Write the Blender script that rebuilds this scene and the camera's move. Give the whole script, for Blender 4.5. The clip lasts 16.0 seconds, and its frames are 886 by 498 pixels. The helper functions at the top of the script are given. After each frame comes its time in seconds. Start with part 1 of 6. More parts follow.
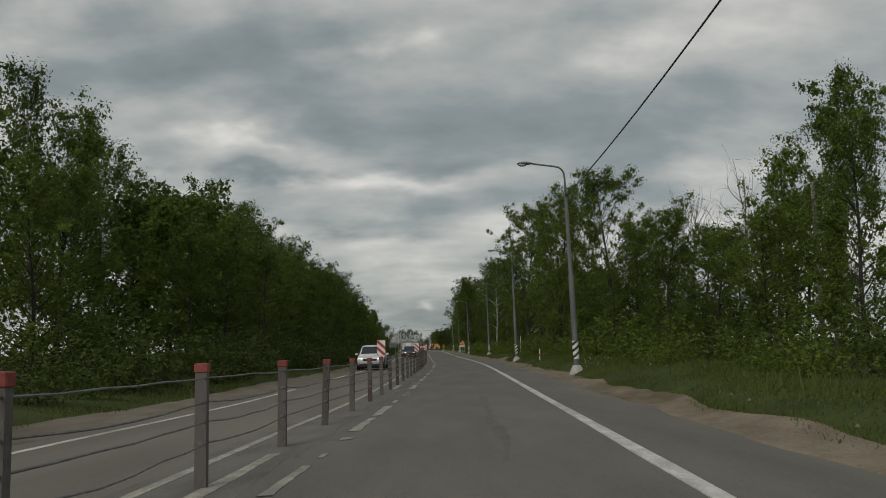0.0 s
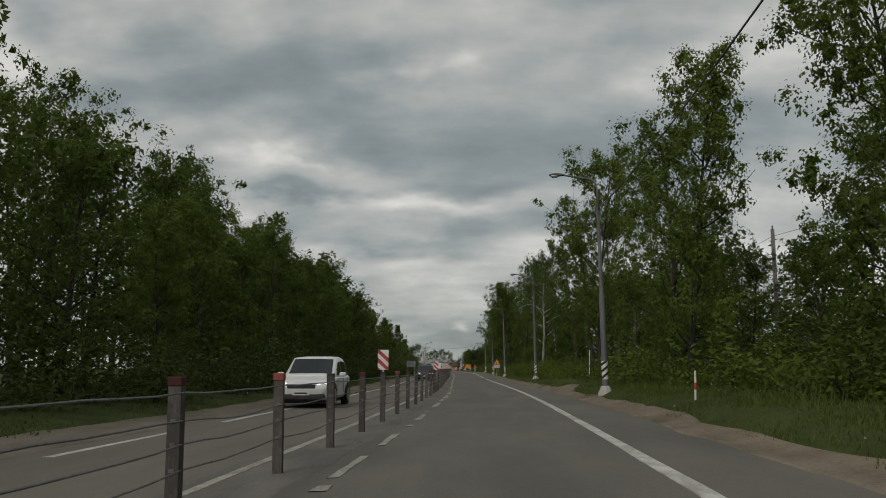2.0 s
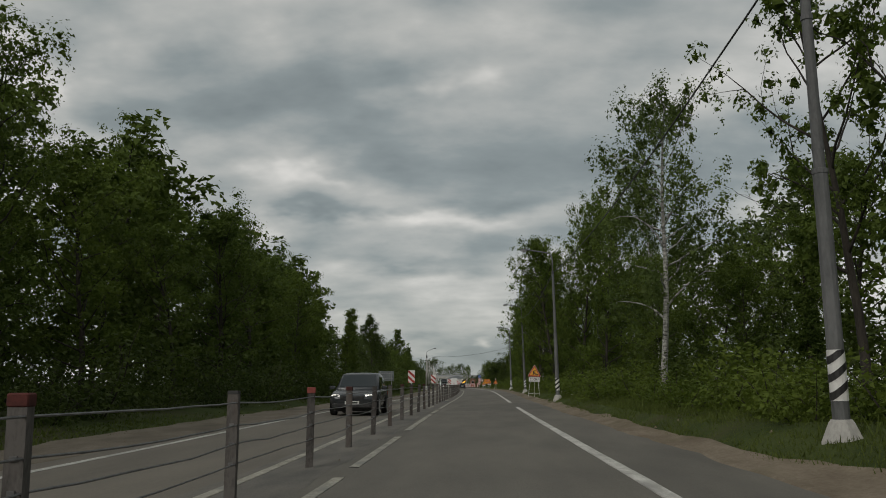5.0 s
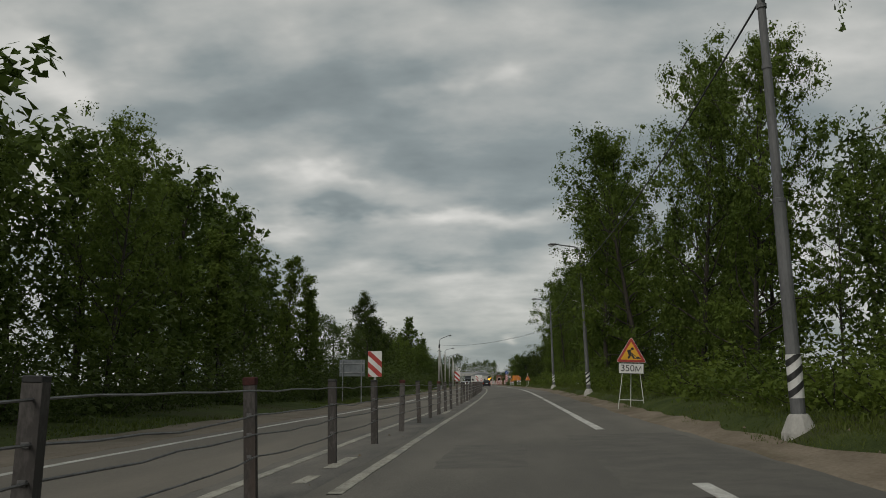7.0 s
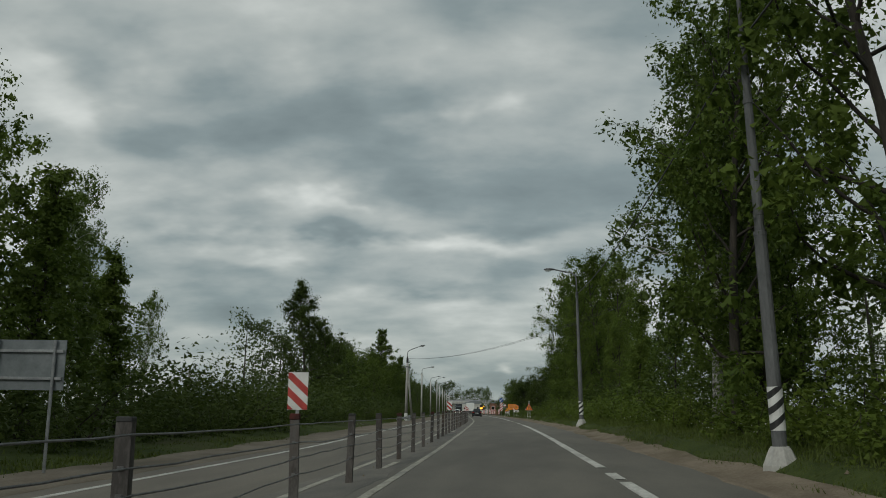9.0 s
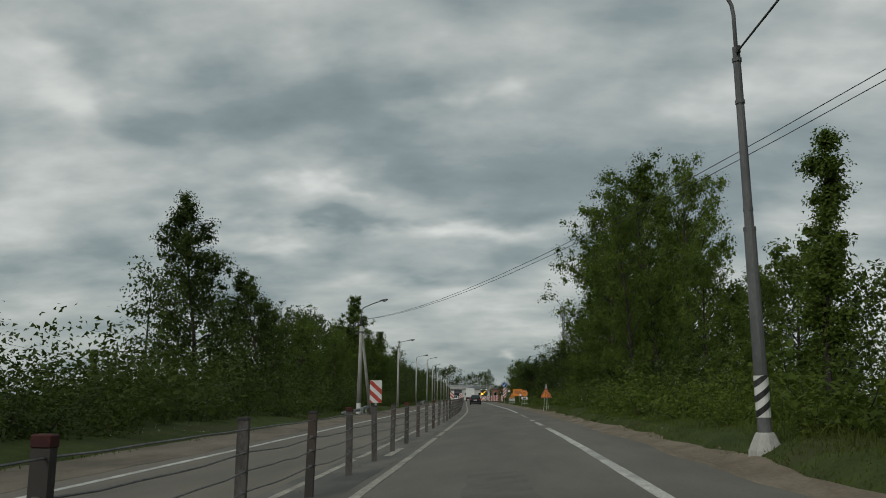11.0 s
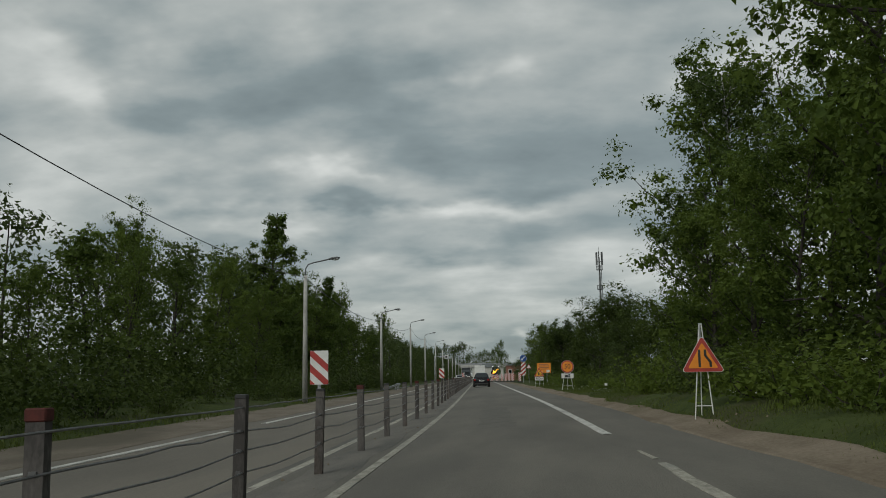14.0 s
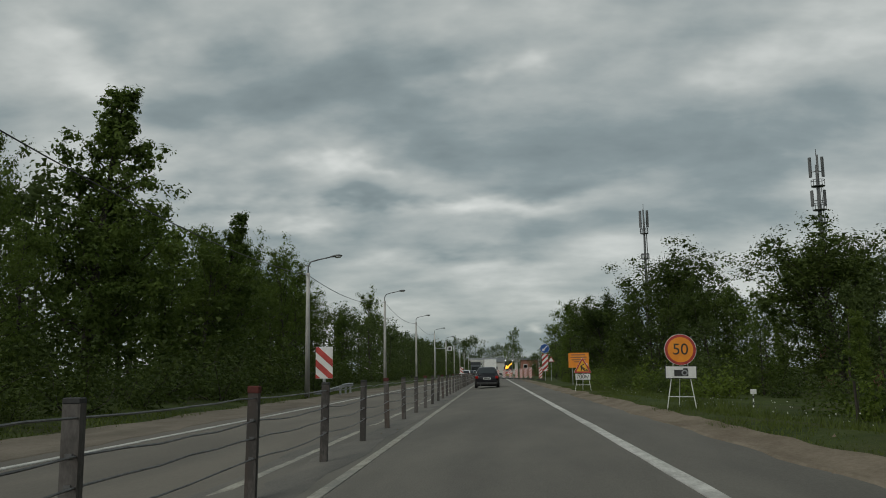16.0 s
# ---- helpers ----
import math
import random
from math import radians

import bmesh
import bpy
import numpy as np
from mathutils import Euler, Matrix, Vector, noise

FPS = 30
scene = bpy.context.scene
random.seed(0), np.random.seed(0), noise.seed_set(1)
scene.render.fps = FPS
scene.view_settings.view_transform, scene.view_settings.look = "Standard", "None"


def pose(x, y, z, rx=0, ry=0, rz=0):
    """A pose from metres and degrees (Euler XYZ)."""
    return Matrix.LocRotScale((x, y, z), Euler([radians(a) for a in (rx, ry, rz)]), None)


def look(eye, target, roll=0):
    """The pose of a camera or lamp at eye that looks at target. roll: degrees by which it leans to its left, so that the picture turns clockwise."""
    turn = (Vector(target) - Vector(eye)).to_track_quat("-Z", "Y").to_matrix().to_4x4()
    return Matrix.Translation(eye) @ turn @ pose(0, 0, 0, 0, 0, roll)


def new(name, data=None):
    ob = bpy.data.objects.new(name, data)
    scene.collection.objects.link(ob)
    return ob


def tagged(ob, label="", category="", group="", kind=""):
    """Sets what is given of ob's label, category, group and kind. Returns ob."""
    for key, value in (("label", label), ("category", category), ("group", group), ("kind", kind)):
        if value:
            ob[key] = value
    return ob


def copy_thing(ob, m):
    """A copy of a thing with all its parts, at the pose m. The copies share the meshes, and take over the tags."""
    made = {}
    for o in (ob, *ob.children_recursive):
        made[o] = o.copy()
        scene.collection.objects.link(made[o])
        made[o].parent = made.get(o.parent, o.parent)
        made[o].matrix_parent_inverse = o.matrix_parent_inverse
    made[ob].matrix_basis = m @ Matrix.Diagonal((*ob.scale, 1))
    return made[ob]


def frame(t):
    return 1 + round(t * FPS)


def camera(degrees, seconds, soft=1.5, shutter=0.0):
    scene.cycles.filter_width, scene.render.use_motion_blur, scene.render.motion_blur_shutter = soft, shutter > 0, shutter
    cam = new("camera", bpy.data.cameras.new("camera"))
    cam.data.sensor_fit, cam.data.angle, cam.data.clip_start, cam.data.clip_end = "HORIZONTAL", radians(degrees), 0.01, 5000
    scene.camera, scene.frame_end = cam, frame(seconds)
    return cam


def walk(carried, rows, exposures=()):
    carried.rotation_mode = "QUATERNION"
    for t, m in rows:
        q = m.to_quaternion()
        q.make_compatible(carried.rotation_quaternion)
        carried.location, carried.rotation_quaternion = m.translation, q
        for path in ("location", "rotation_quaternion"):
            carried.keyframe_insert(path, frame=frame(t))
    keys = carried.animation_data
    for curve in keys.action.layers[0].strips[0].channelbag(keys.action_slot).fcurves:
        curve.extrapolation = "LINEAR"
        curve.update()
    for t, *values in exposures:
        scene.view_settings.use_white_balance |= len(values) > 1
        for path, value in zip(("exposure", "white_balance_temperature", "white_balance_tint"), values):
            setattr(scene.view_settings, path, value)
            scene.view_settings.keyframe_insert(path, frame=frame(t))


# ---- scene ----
# ------------------------------------------------------------------ camera
cam = camera(53.95, 16.0, 0.95)
PATH = [
    (0, pose(0.000, 0.000, 1.375, 96.44, 1.16, -0.95)),
    (0.5, pose(0.288, 7.968, 1.299, 96.65, 0.62, -0.27)),
    (1, pose(0.578, 14.923, 1.241, 97.05, 0.17, 0.49)),
    (1.5, pose(0.870, 22.170, 1.209, 97.36, 0.13, 1.04)),
    (2, pose(1.166, 29.846, 1.194, 97.85, -0.13, 1.27)),
    (2.5, pose(1.455, 38.123, 1.187, 98.29, 0.45, 1.50)),
    (3, pose(1.728, 47.129, 1.179, 98.59, 0.59, 1.74)),
    (3.5, pose(1.961, 56.080, 1.165, 98.44, 0.89, 1.83)),
    (4, pose(2.145, 64.237, 1.145, 98.80, 0.45, 2.15)),
    (4.5, pose(2.284, 74.280, 1.126, 98.93, 0.04, 2.42)),
    (7, pose(1.899, 115.977, 1.125, 98.76, 0.38, 4.45)),
    (7.5, pose(1.916, 124.375, 1.144, 99.72, -0.15, 4.67)),
    (8, pose(1.936, 132.570, 1.164, 100.40, -0.43, 4.62)),
    (8.5, pose(1.931, 140.276, 1.195, 100.69, -0.43, 4.46)),
    (9, pose(1.871, 147.601, 1.235, 100.55, -0.65, 4.11)),
    (9.5, pose(1.805, 154.662, 1.273, 100.23, -0.66, 3.93)),
    (12, pose(1.414, 191.116, 1.471, 99.50, 0.03, 4.92)),
    (12.5, pose(1.272, 198.409, 1.452, 99.41, 0.05, 5.39)),
    (13, pose(1.102, 205.700, 1.432, 99.20, 0.19, 5.44)),
    (13.5, pose(0.920, 212.985, 1.415, 98.80, 0.09, 5.22)),
    (14, pose(0.751, 220.585, 1.401, 98.35, 0.93, 5.25)),
    (14.5, pose(0.599, 227.783, 1.392, 97.95, 1.12, 5.42)),
    (15, pose(0.410, 235.133, 1.400, 97.96, 1.15, 5.73)),
    (15.5, pose(0.203, 242.306, 1.409, 98.00, 1.23, 5.78)),
    (16, pose(-0.052, 249.800, 1.406, 98.07, 0.76, 6.15)),
]
walk(cam, PATH, ((0, 0.0, 6700, 10), (7, 0.0, 6680, 9), (8.5, 0.0, 6380, 3), (12, 0.0, 6410, 5), (16, 0.0, 6410, 5)))

# ------------------------------------------------------------------ world, sun
world = bpy.data.worlds.new("overcast_sky")
scene.world = world
world.use_nodes = True
SUN_EL, SUN_AZ = radians(38), radians(212)


def build_world():
    nt = world.node_tree
    n, l = nt.nodes, nt.links
    n.clear()
    out = n.new("ShaderNodeOutputWorld")
    sky = n.new("ShaderNodeTexSky")
    sky.sky_type = "NISHITA"
    sky.sun_disc = False
    sky.sun_elevation, sky.sun_rotation = SUN_EL, SUN_AZ
    bg_sky = n.new("ShaderNodeBackground")
    bg_sky.inputs["Strength"].default_value = 0.09
    l.new(sky.outputs["Color"], bg_sky.inputs["Color"])

    def math_node(op, a, b=None, clamp=False):
        m = n.new("ShaderNodeMath")
        m.operation, m.use_clamp = op, clamp
        for i, v in enumerate((a, b)):
            if v is None:
                continue
            if isinstance(v, (int, float)):
                m.inputs[i].default_value = v
            else:
                l.new(v, m.inputs[i])
        return m.outputs[0]

    tc = n.new("ShaderNodeTexCoord")
    sep = n.new("ShaderNodeSeparateXYZ")
    l.new(tc.outputs["Generated"], sep.inputs[0])
    x, y, z = sep.outputs
    # the cloud deck is a level sheet: ways through it by the slant of the look
    up = math_node("ADD", math_node("MAXIMUM", z, 0.0), 0.10)
    px, py = math_node("DIVIDE", x, up), math_node("DIVIDE", y, up)
    low = math_node("ADD", math_node("MAXIMUM", z, 0.0), 0.30)
    comb = n.new("ShaderNodeCombineXYZ")
    l.new(math_node("DIVIDE", x, low), comb.inputs[0])
    l.new(math_node("DIVIDE", y, low), comb.inputs[1])

    def noise_tex(scale, detail, rough, shift, dist=0.0, stretch=(1, 1, 1)):
        mp = n.new("ShaderNodeMapping")
        mp.inputs["Location"].default_value = shift
        mp.inputs["Scale"].default_value = stretch
        l.new(comb.outputs[0], mp.inputs["Vector"])
        t = n.new("ShaderNodeTexNoise")
        t.inputs["Scale"].default_value = scale
        t.inputs["Detail"].default_value = detail
        t.inputs["Roughness"].default_value = rough
        t.inputs["Distortion"].default_value = dist
        l.new(mp.outputs[0], t.inputs["Vector"])
        return t.outputs["Fac"]

    big = noise_tex(1.3, 3, 0.5, (3.1, 1.7, 0.0), 0.1, (0.9, 1.1, 1))
    mid = noise_tex(3.4, 6, 0.5, (0.4, 5.2, 0.0), 0.1, (0.85, 1.15, 1))
    small = noise_tex(8.5, 6, 0.55, (2.6, 0.7, 0.0), 0.15, (0.75, 1.25, 1))
    amount = math_node("ADD", math_node("MULTIPLY", big, 0.48), math_node("MULTIPLY", mid, 0.44))
    amount = math_node("ADD", amount, math_node("MULTIPLY", small, 0.09))
    # ragged edges for the masses below
    wx = noise_tex(3.6, 4, 0.5, (7.7, 2.2, 0.0))
    wy = noise_tex(3.6, 4, 0.5, (1.3, 9.4, 0.0))
    px = math_node("ADD", px, math_node("MULTIPLY", math_node("SUBTRACT", wx, 0.5), 1.1))
    py = math_node("ADD", py, math_node("MULTIPLY", math_node("SUBTRACT", wy, 0.5), 1.3))

    # cloud masses: place on the sheet (x, y), half-size (x, y), strength
    for cx, cy, sx, sy, k in CLOUDS:
        dx = math_node("DIVIDE", math_node("SUBTRACT", px, cx), sx)
        dy = math_node("DIVIDE", math_node("SUBTRACT", py, cy), sy)
        r2 = math_node("ADD", math_node("MULTIPLY", dx, dx), math_node("MULTIPLY", dy, dy))
        g = math_node("EXPONENT", math_node("MULTIPLY", r2, -1.0))
        amount = math_node("ADD", amount, math_node("MULTIPLY", g, k))
    ramp = n.new("ShaderNodeValToRGB")
    e = ramp.color_ramp.elements
    e[0].position, e[0].color = 0.31, (0.170, 0.202, 0.212, 1)
    e[1].position, e[1].color = 0.69, (0.80, 0.79, 0.765, 1)
    a = e.new(0.44)
    a.color = (0.272, 0.313, 0.322, 1)
    b = e.new(0.56)
    b.color = (0.485, 0.500, 0.488, 1)
    l.new(amount, ramp.inputs[0])
    bg_cloud = n.new("ShaderNodeBackground")
    bg_cloud.inputs["Strength"].default_value = CLOUD_STRENGTH
    l.new(ramp.outputs["Color"], bg_cloud.inputs["Color"])
    mix = n.new("ShaderNodeMixShader")
    mix.inputs[0].default_value = 0.93
    l.new(bg_sky.outputs[0], mix.inputs[1])
    l.new(bg_cloud.outputs[0], mix.inputs[2])
    l.new(mix.outputs[0], out.inputs["Surface"])


CLOUD_STRENGTH = 0.95
CLOUDS = (
    (-1.220, 1.978, 0.200, 0.220, 0.06),
    (-1.075, 2.237, 0.120, 0.344, 0.06),
    (-0.094, 2.112, 0.114, 0.130, 0.1),
    (0.638, 2.027, 0.256, 0.234, 0.08),
    (-0.988, 3.472, 0.321, 0.185, 0.14),
    (-0.100, 3.496, 0.343, 0.209, 0.14),
    (-0.413, 4.329, 0.566, 0.227, 0.07),
    (-0.800, 5.369, 0.771, 0.541, 0.07),
    (-0.076, 6.743, 0.10, 0.30, 0.13),
    (1.139, 3.241, 0.234, 0.421, 0.05),
    (-0.610, 2.823, 0.132, 0.113, 0.08),
    (-0.560, 2.350, 0.340, 0.450, -0.14),
    (-0.833, 1.931, 0.158, 0.172, -0.07),
    (-1.041, 2.990, 0.278, 0.192, -0.12),
    (-0.523, 3.236, 0.279, 0.146, -0.12),
    (0.174, 2.357, 0.279, 0.238, -0.02),
    (0.379, 2.783, 0.357, 0.214, -0.03),
    (-0.124, 4.187, 0.354, 0.259, -0.1),
    (0.118, 3.113, 0.304, 0.166, -0.07),
)
build_world()

sun_data = bpy.data.lights.new("sun", "SUN")
sun_data.energy, sun_data.angle, sun_data.color = 1.2, radians(30), (1.0, 0.96, 0.9)
sun = new("sun", sun_data)
sun.matrix_basis = look((0, 0, 60), (0 - math.sin(SUN_AZ) * math.cos(SUN_EL), 0 - math.cos(SUN_AZ) * math.cos(SUN_EL), 60 - math.sin(SUN_EL)))

# ------------------------------------------------------------------ lie of the land
AX_KNOTS = ((-300, -11), (-60, -2.3), (0, 0), (15, 0.58), (30, 1.15), (47, 1.72), (65, 2.14), (80, 2.26), (100, 2.12),
            (118, 1.95), (140, 1.86), (155, 1.78), (175, 1.58), (191, 1.38), (206, 1.08), (220, 0.74), (235, 0.38), (250, -0.08),
            (300, -2.58), (900, -32.6), (4000, -187))
ZG_KNOTS = ((-300, 0.3), (0, 0.2), (15, 0.09), (30, 0.04), (56, 0.01), (75, -0.03), (100, -0.05), (116, -0.03), (133, 0.01),
            (148, 0.08), (165, 0.17), (191, 0.30), (206, 0.28), (228, 0.24), (250, 0.25), (4000, 0.25))
# how far the road tips at the barrier, as the bank of the curve changes
TIP_KNOTS = ((-300, 0), (0, 0), (8, -0.02), (16, -0.05), (25, -0.10), (35, -0.05), (60, -0.02), (75, 0), (95, -0.03), (110, 0.05), (124, 0.06), (140, 0.02), (150, -0.06), (160, -0.10), (175, -0.19),
             (195, -0.18), (210, -0.15), (235, -0.11), (255, -0.10), (4000, -0.1))
# how far the oncoming lane lies above the plane of ours
FAR_LANE = ((-300, 0), (60, 0.03), (90, 0.06), (125, 0.05), (160, 0.04), (190, 0.08), (215, 0.17), (260, 0.20), (4000, 0.20))
PROFILE = ((-2500, 0.3), (-14, 0.35), (-10, 0.28), (-8.6, 0.12), (-7.8, 0.02), (-6.5, -0.04), (-3, -0.02), (-2.45, 0), (1.8, 0.13), (3.35, 0.17),
           (3.8, 0.28), (4.2, 0.48), (5, 0.6), (6, 0.62), (9, 0.6), (14, 0.5), (2500, 0.5))


VERGE_LATE = ((-2500, 0), (3.35, 0.17), (3.8, 0.25), (4.3, 0.29), (5.2, 0.22), (6.5, 0.1), (9, 0.02), (14, 0), (2500, 0))


def knots(table, v, soften=0.0):
    xs, ys = zip(*table)
    if not soften:
        return np.interp(v, xs, ys)
    return sum(np.interp(np.asarray(v, float) + d, xs, ys) for d in np.linspace(-soften, soften, 9)) / 9


def axis_x(y):
    return knots(AX_KNOTS, y, 14.0)


def ground_z(y, o):
    """Height of the finished surface at y, o metres to the right of the driving line."""
    tip = np.clip((1.2 - np.asarray(o, float)) / 3.65, 0.0, 1.2)
    side = knots(PROFILE, o)
    late = np.clip((np.asarray(y, float) - 244.0) / 20.0, 0.0, 1.0)  # the verge falls away past the last trees
    side = np.where(np.asarray(o, float) > 3.35, side + (knots(VERGE_LATE, o) - side) * late, side)
    far = knots(FAR_LANE, y, 14.0) * np.clip((-3.0 - np.asarray(o, float)) / 3.0, 0.0, 1.0)
    return knots(ZG_KNOTS, y, 14.0) + side + far + knots(TIP_KNOTS, y, 5.0) * tip


def barrier_o(y):
    """Offset of the cable barrier from the driving line."""
    return -2.45


def spot(y, o, lift=0.0):
    return Vector((float(axis_x(y)) + o, y, float(ground_z(y, o)) + lift))


def heading(y):
    """Degrees by which the road turns to the left of +y there."""
    return -math.degrees(math.atan2(float(axis_x(y + 2) - axis_x(y - 2)), 4.0))


def offset_of(x, y):
    return x - float(axis_x(y))

# ------------------------------------------------------------------ materials
def principled(name):
    m = bpy.data.materials.new(name)
    m.use_nodes = True
    nt = m.node_tree
    return m, nt, nt.nodes["Principled BSDF"]


def surface(name, c1, c2, scale=4.0, rough=0.8, metal=0.0, bump=0.0, fine=40.0, spread=0.3, stretch=(1, 1, 1), c3=None, island=0.0, piece=0.0, gloss=0.5):
    """Two-scale mottled surface: c1 to c2 by coarse noise, broken up by fine noise, c3 as stains."""
    m, nt, bsdf = principled(name)
    n, l = nt.nodes, nt.links
    tc = n.new("ShaderNodeTexCoord")
    geo = n.new("ShaderNodeNewGeometry")
    mp = n.new("ShaderNodeMapping")
    mp.inputs["Scale"].default_value = stretch
    l.new(geo.outputs["Position"], mp.inputs["Vector"])

    def tex(sc, det, r):
        t = n.new("ShaderNodeTexNoise")
        t.inputs["Scale"].default_value, t.inputs["Detail"].default_value, t.inputs["Roughness"].default_value = sc, det, r
        l.new(mp.outputs[0], t.inputs["Vector"])
        return t.outputs["Fac"]

    coarse, grain = tex(scale, 5, 0.6), tex(fine, 3, 0.6)
    add = n.new("ShaderNodeMath")
    add.operation = "MULTIPLY_ADD"
    l.new(grain, add.inputs[0])
    add.inputs[1].default_value = spread
    l.new(coarse, add.inputs[2])
    value = add.outputs[0]
    if island or piece:
        if island:
            rnd, k = geo.outputs["Random Per Island"], island
        else:
            oi = n.new("ShaderNodeObjectInfo")
            rnd, k = oi.outputs["Random"], piece
        ad2 = n.new("ShaderNodeMath")
        ad2.operation = "MULTIPLY_ADD"
        sub = n.new("ShaderNodeMath")
        sub.operation = "SUBTRACT"
        l.new(rnd, sub.inputs[0])
        sub.inputs[1].default_value = 0.5
        l.new(sub.outputs[0], ad2.inputs[0])
        ad2.inputs[1].default_value = k
        l.new(value, ad2.inputs[2])
        value = ad2.outputs[0]
    ramp = n.new("ShaderNodeValToRGB")
    e = ramp.color_ramp.elements
    e[0].position, e[0].color = 0.38 + spread * 0.4, (*c1, 1)
    e[1].position, e[1].color = 0.62 + spread * 0.6, (*c2, 1)
    l.new(value, ramp.inputs[0])
    colour = ramp.outputs["Color"]
    if c3:
        st = tex(scale * 0.23, 4, 0.65)
        r2 = n.new("ShaderNodeValToRGB")
        r2.color_ramp.elements[0].position, r2.color_ramp.elements[1].position = 0.52, 0.68
        l.new(st, r2.inputs[0])
        mx = n.new("ShaderNodeMix")
        mx.data_type = "RGBA"
        l.new(r2.outputs["Color"], mx.inputs["Factor"])
        l.new(colour, mx.inputs["A"])
        mx.inputs["B"].default_value = (*c3, 1)
        colour = mx.outputs["Result"]
    l.new(colour, bsdf.inputs["Base Color"])
    bsdf.inputs["Roughness"].default_value, bsdf.inputs["Metallic"].default_value = rough, metal
    bsdf.inputs["Specular IOR Level"].default_value = gloss
    if bump:
        b = n.new("ShaderNodeBump")
        b.inputs["Strength"].default_value, b.inputs["Distance"].default_value = bump, 0.02
        l.new(grain, b.inputs["Height"])
        l.new(b.outputs[0], bsdf.inputs["Normal"])
    return m


def leafy(name, c1, c2, glow=0.35):
    """Leaves: each leaf its own tone, a little light coming through."""
    m, nt, bsdf = principled(name)
    n, l = nt.nodes, nt.links
    geo = n.new("ShaderNodeNewGeometry")
    oi = n.new("ShaderNodeObjectInfo")
    t = n.new("ShaderNodeTexNoise")
    t.inputs["Scale"].default_value, t.inputs["Detail"].default_value = 0.45, 3
    l.new(geo.outputs["Position"], t.inputs["Vector"])
    a = n.new("ShaderNodeMath")
    a.operation = "MULTIPLY_ADD"
    l.new(geo.outputs["Random Per Island"], a.inputs[0])
    a.inputs[1].default_value = 0.24
    l.new(t.outputs["Fac"], a.inputs[2])
    b = n.new("ShaderNodeMath")
    b.operation = "MULTIPLY_ADD"
    l.new(oi.outputs["Random"], b.inputs[0])
    b.inputs[1].default_value = 0.3
    l.new(a.outputs[0], b.inputs[2])
    ramp = n.new("ShaderNodeValToRGB")
    e = ramp.color_ramp.elements
    e[0].position, e[0].color = 0.42, (*c1, 1)
    e[1].position, e[1].color = 0.95, (*c2, 1)
    l.new(b.outputs[0], ramp.inputs[0])
    l.new(ramp.outputs["Color"], bsdf.inputs["Base Color"])
    bsdf.inputs["Roughness"].default_value = 0.65
    bsdf.inputs["Specular IOR Level"].default_value = 0.2
    tr = n.new("ShaderNodeBsdfTranslucent")
    l.new(ramp.outputs["Color"], tr.inputs["Color"])
    mix = n.new("ShaderNodeMixShader")
    mix.inputs[0].default_value = glow
    l.new(bsdf.outputs[0], mix.inputs[1])
    l.new(tr.outputs[0], mix.inputs[2])
    l.new(mix.outputs[0], n["Material Output"].inputs["Surface"])
    return m


def lamp_glow(name, colour, strength):
    m, nt, bsdf = principled(name)
    bsdf.inputs["Base Color"].default_value = (*colour, 1)
    bsdf.inputs["Emission Color"].default_value = (*colour, 1)
    bsdf.inputs["Emission Strength"].default_value = strength
    return m


def glass(name, tint):
    m, nt, bsdf = principled(name)
    bsdf.inputs["Base Color"].default_value = (*tint, 1)
    bsdf.inputs["Roughness"].default_value = 0.06
    bsdf.inputs["Coat Weight"].default_value = 0.5
    return m


M_ASPHALT = surface("asphalt", (0.102, 0.095, 0.081), (0.151, 0.140, 0.117), 0.9, 0.9, 0, 0.35, 55, 0.5, (1, 0.22, 1), (0.092, 0.086, 0.074))
M_DUSTY = surface("dusty_asphalt", (0.10, 0.096, 0.087), (0.17, 0.157, 0.135), 1.6, 0.95, 0, 0.35, 45, 0.5, (1, 0.3, 1), (0.07, 0.07, 0.066))
M_TARMAC = surface("oncoming_asphalt", (0.120, 0.108, 0.090), (0.172, 0.154, 0.126), 0.7, 0.92, 0, 0.3, 50, 0.4, (1, 0.15, 1))
M_PATCH = surface("fresh_asphalt", (0.085, 0.080, 0.069), (0.125, 0.116, 0.098), 2.0, 0.85, 0, 0.3, 60, 0.5)
M_PAINT = surface("road_paint", (0.36, 0.35, 0.32), (0.62, 0.61, 0.57), 5.0, 0.7, 0, 0.2, 35, 0.6, (1, 0.4, 1), (0.30, 0.29, 0.27))
M_OLDPAINT = surface("worn_road_paint", (0.20, 0.19, 0.155), (0.40, 0.38, 0.32), 5.0, 0.8, 0, 0.2, 30, 0.7, (1, 0.4, 1), (0.2, 0.2, 0.18))
M_DIRT = surface("sandy_dirt", (0.150, 0.121, 0.089), (0.236, 0.197, 0.150), 1.6, 0.95, 0, 0.6, 22, 0.5, (1, 0.5, 1), (0.10, 0.085, 0.05), gloss=0.1)
M_SHOULDER = surface("dusty_shoulder", (0.145, 0.124, 0.098), (0.215, 0.186, 0.150), 1.4, 0.95, 0, 0.5, 24, 0.5, (1, 0.4, 1), (0.115, 0.102, 0.08), gloss=0.1)
M_GROUND = surface("grassy_ground", (0.034, 0.048, 0.014), (0.066, 0.084, 0.026), 0.8, 0.95, 0, 0.6, 14, 0.5, (1, 1, 1), (0.06, 0.06, 0.03), gloss=0.08)
M_GRASS = leafy("grass_blades", (0.042, 0.062, 0.012), (0.100, 0.128, 0.028), 0.3)
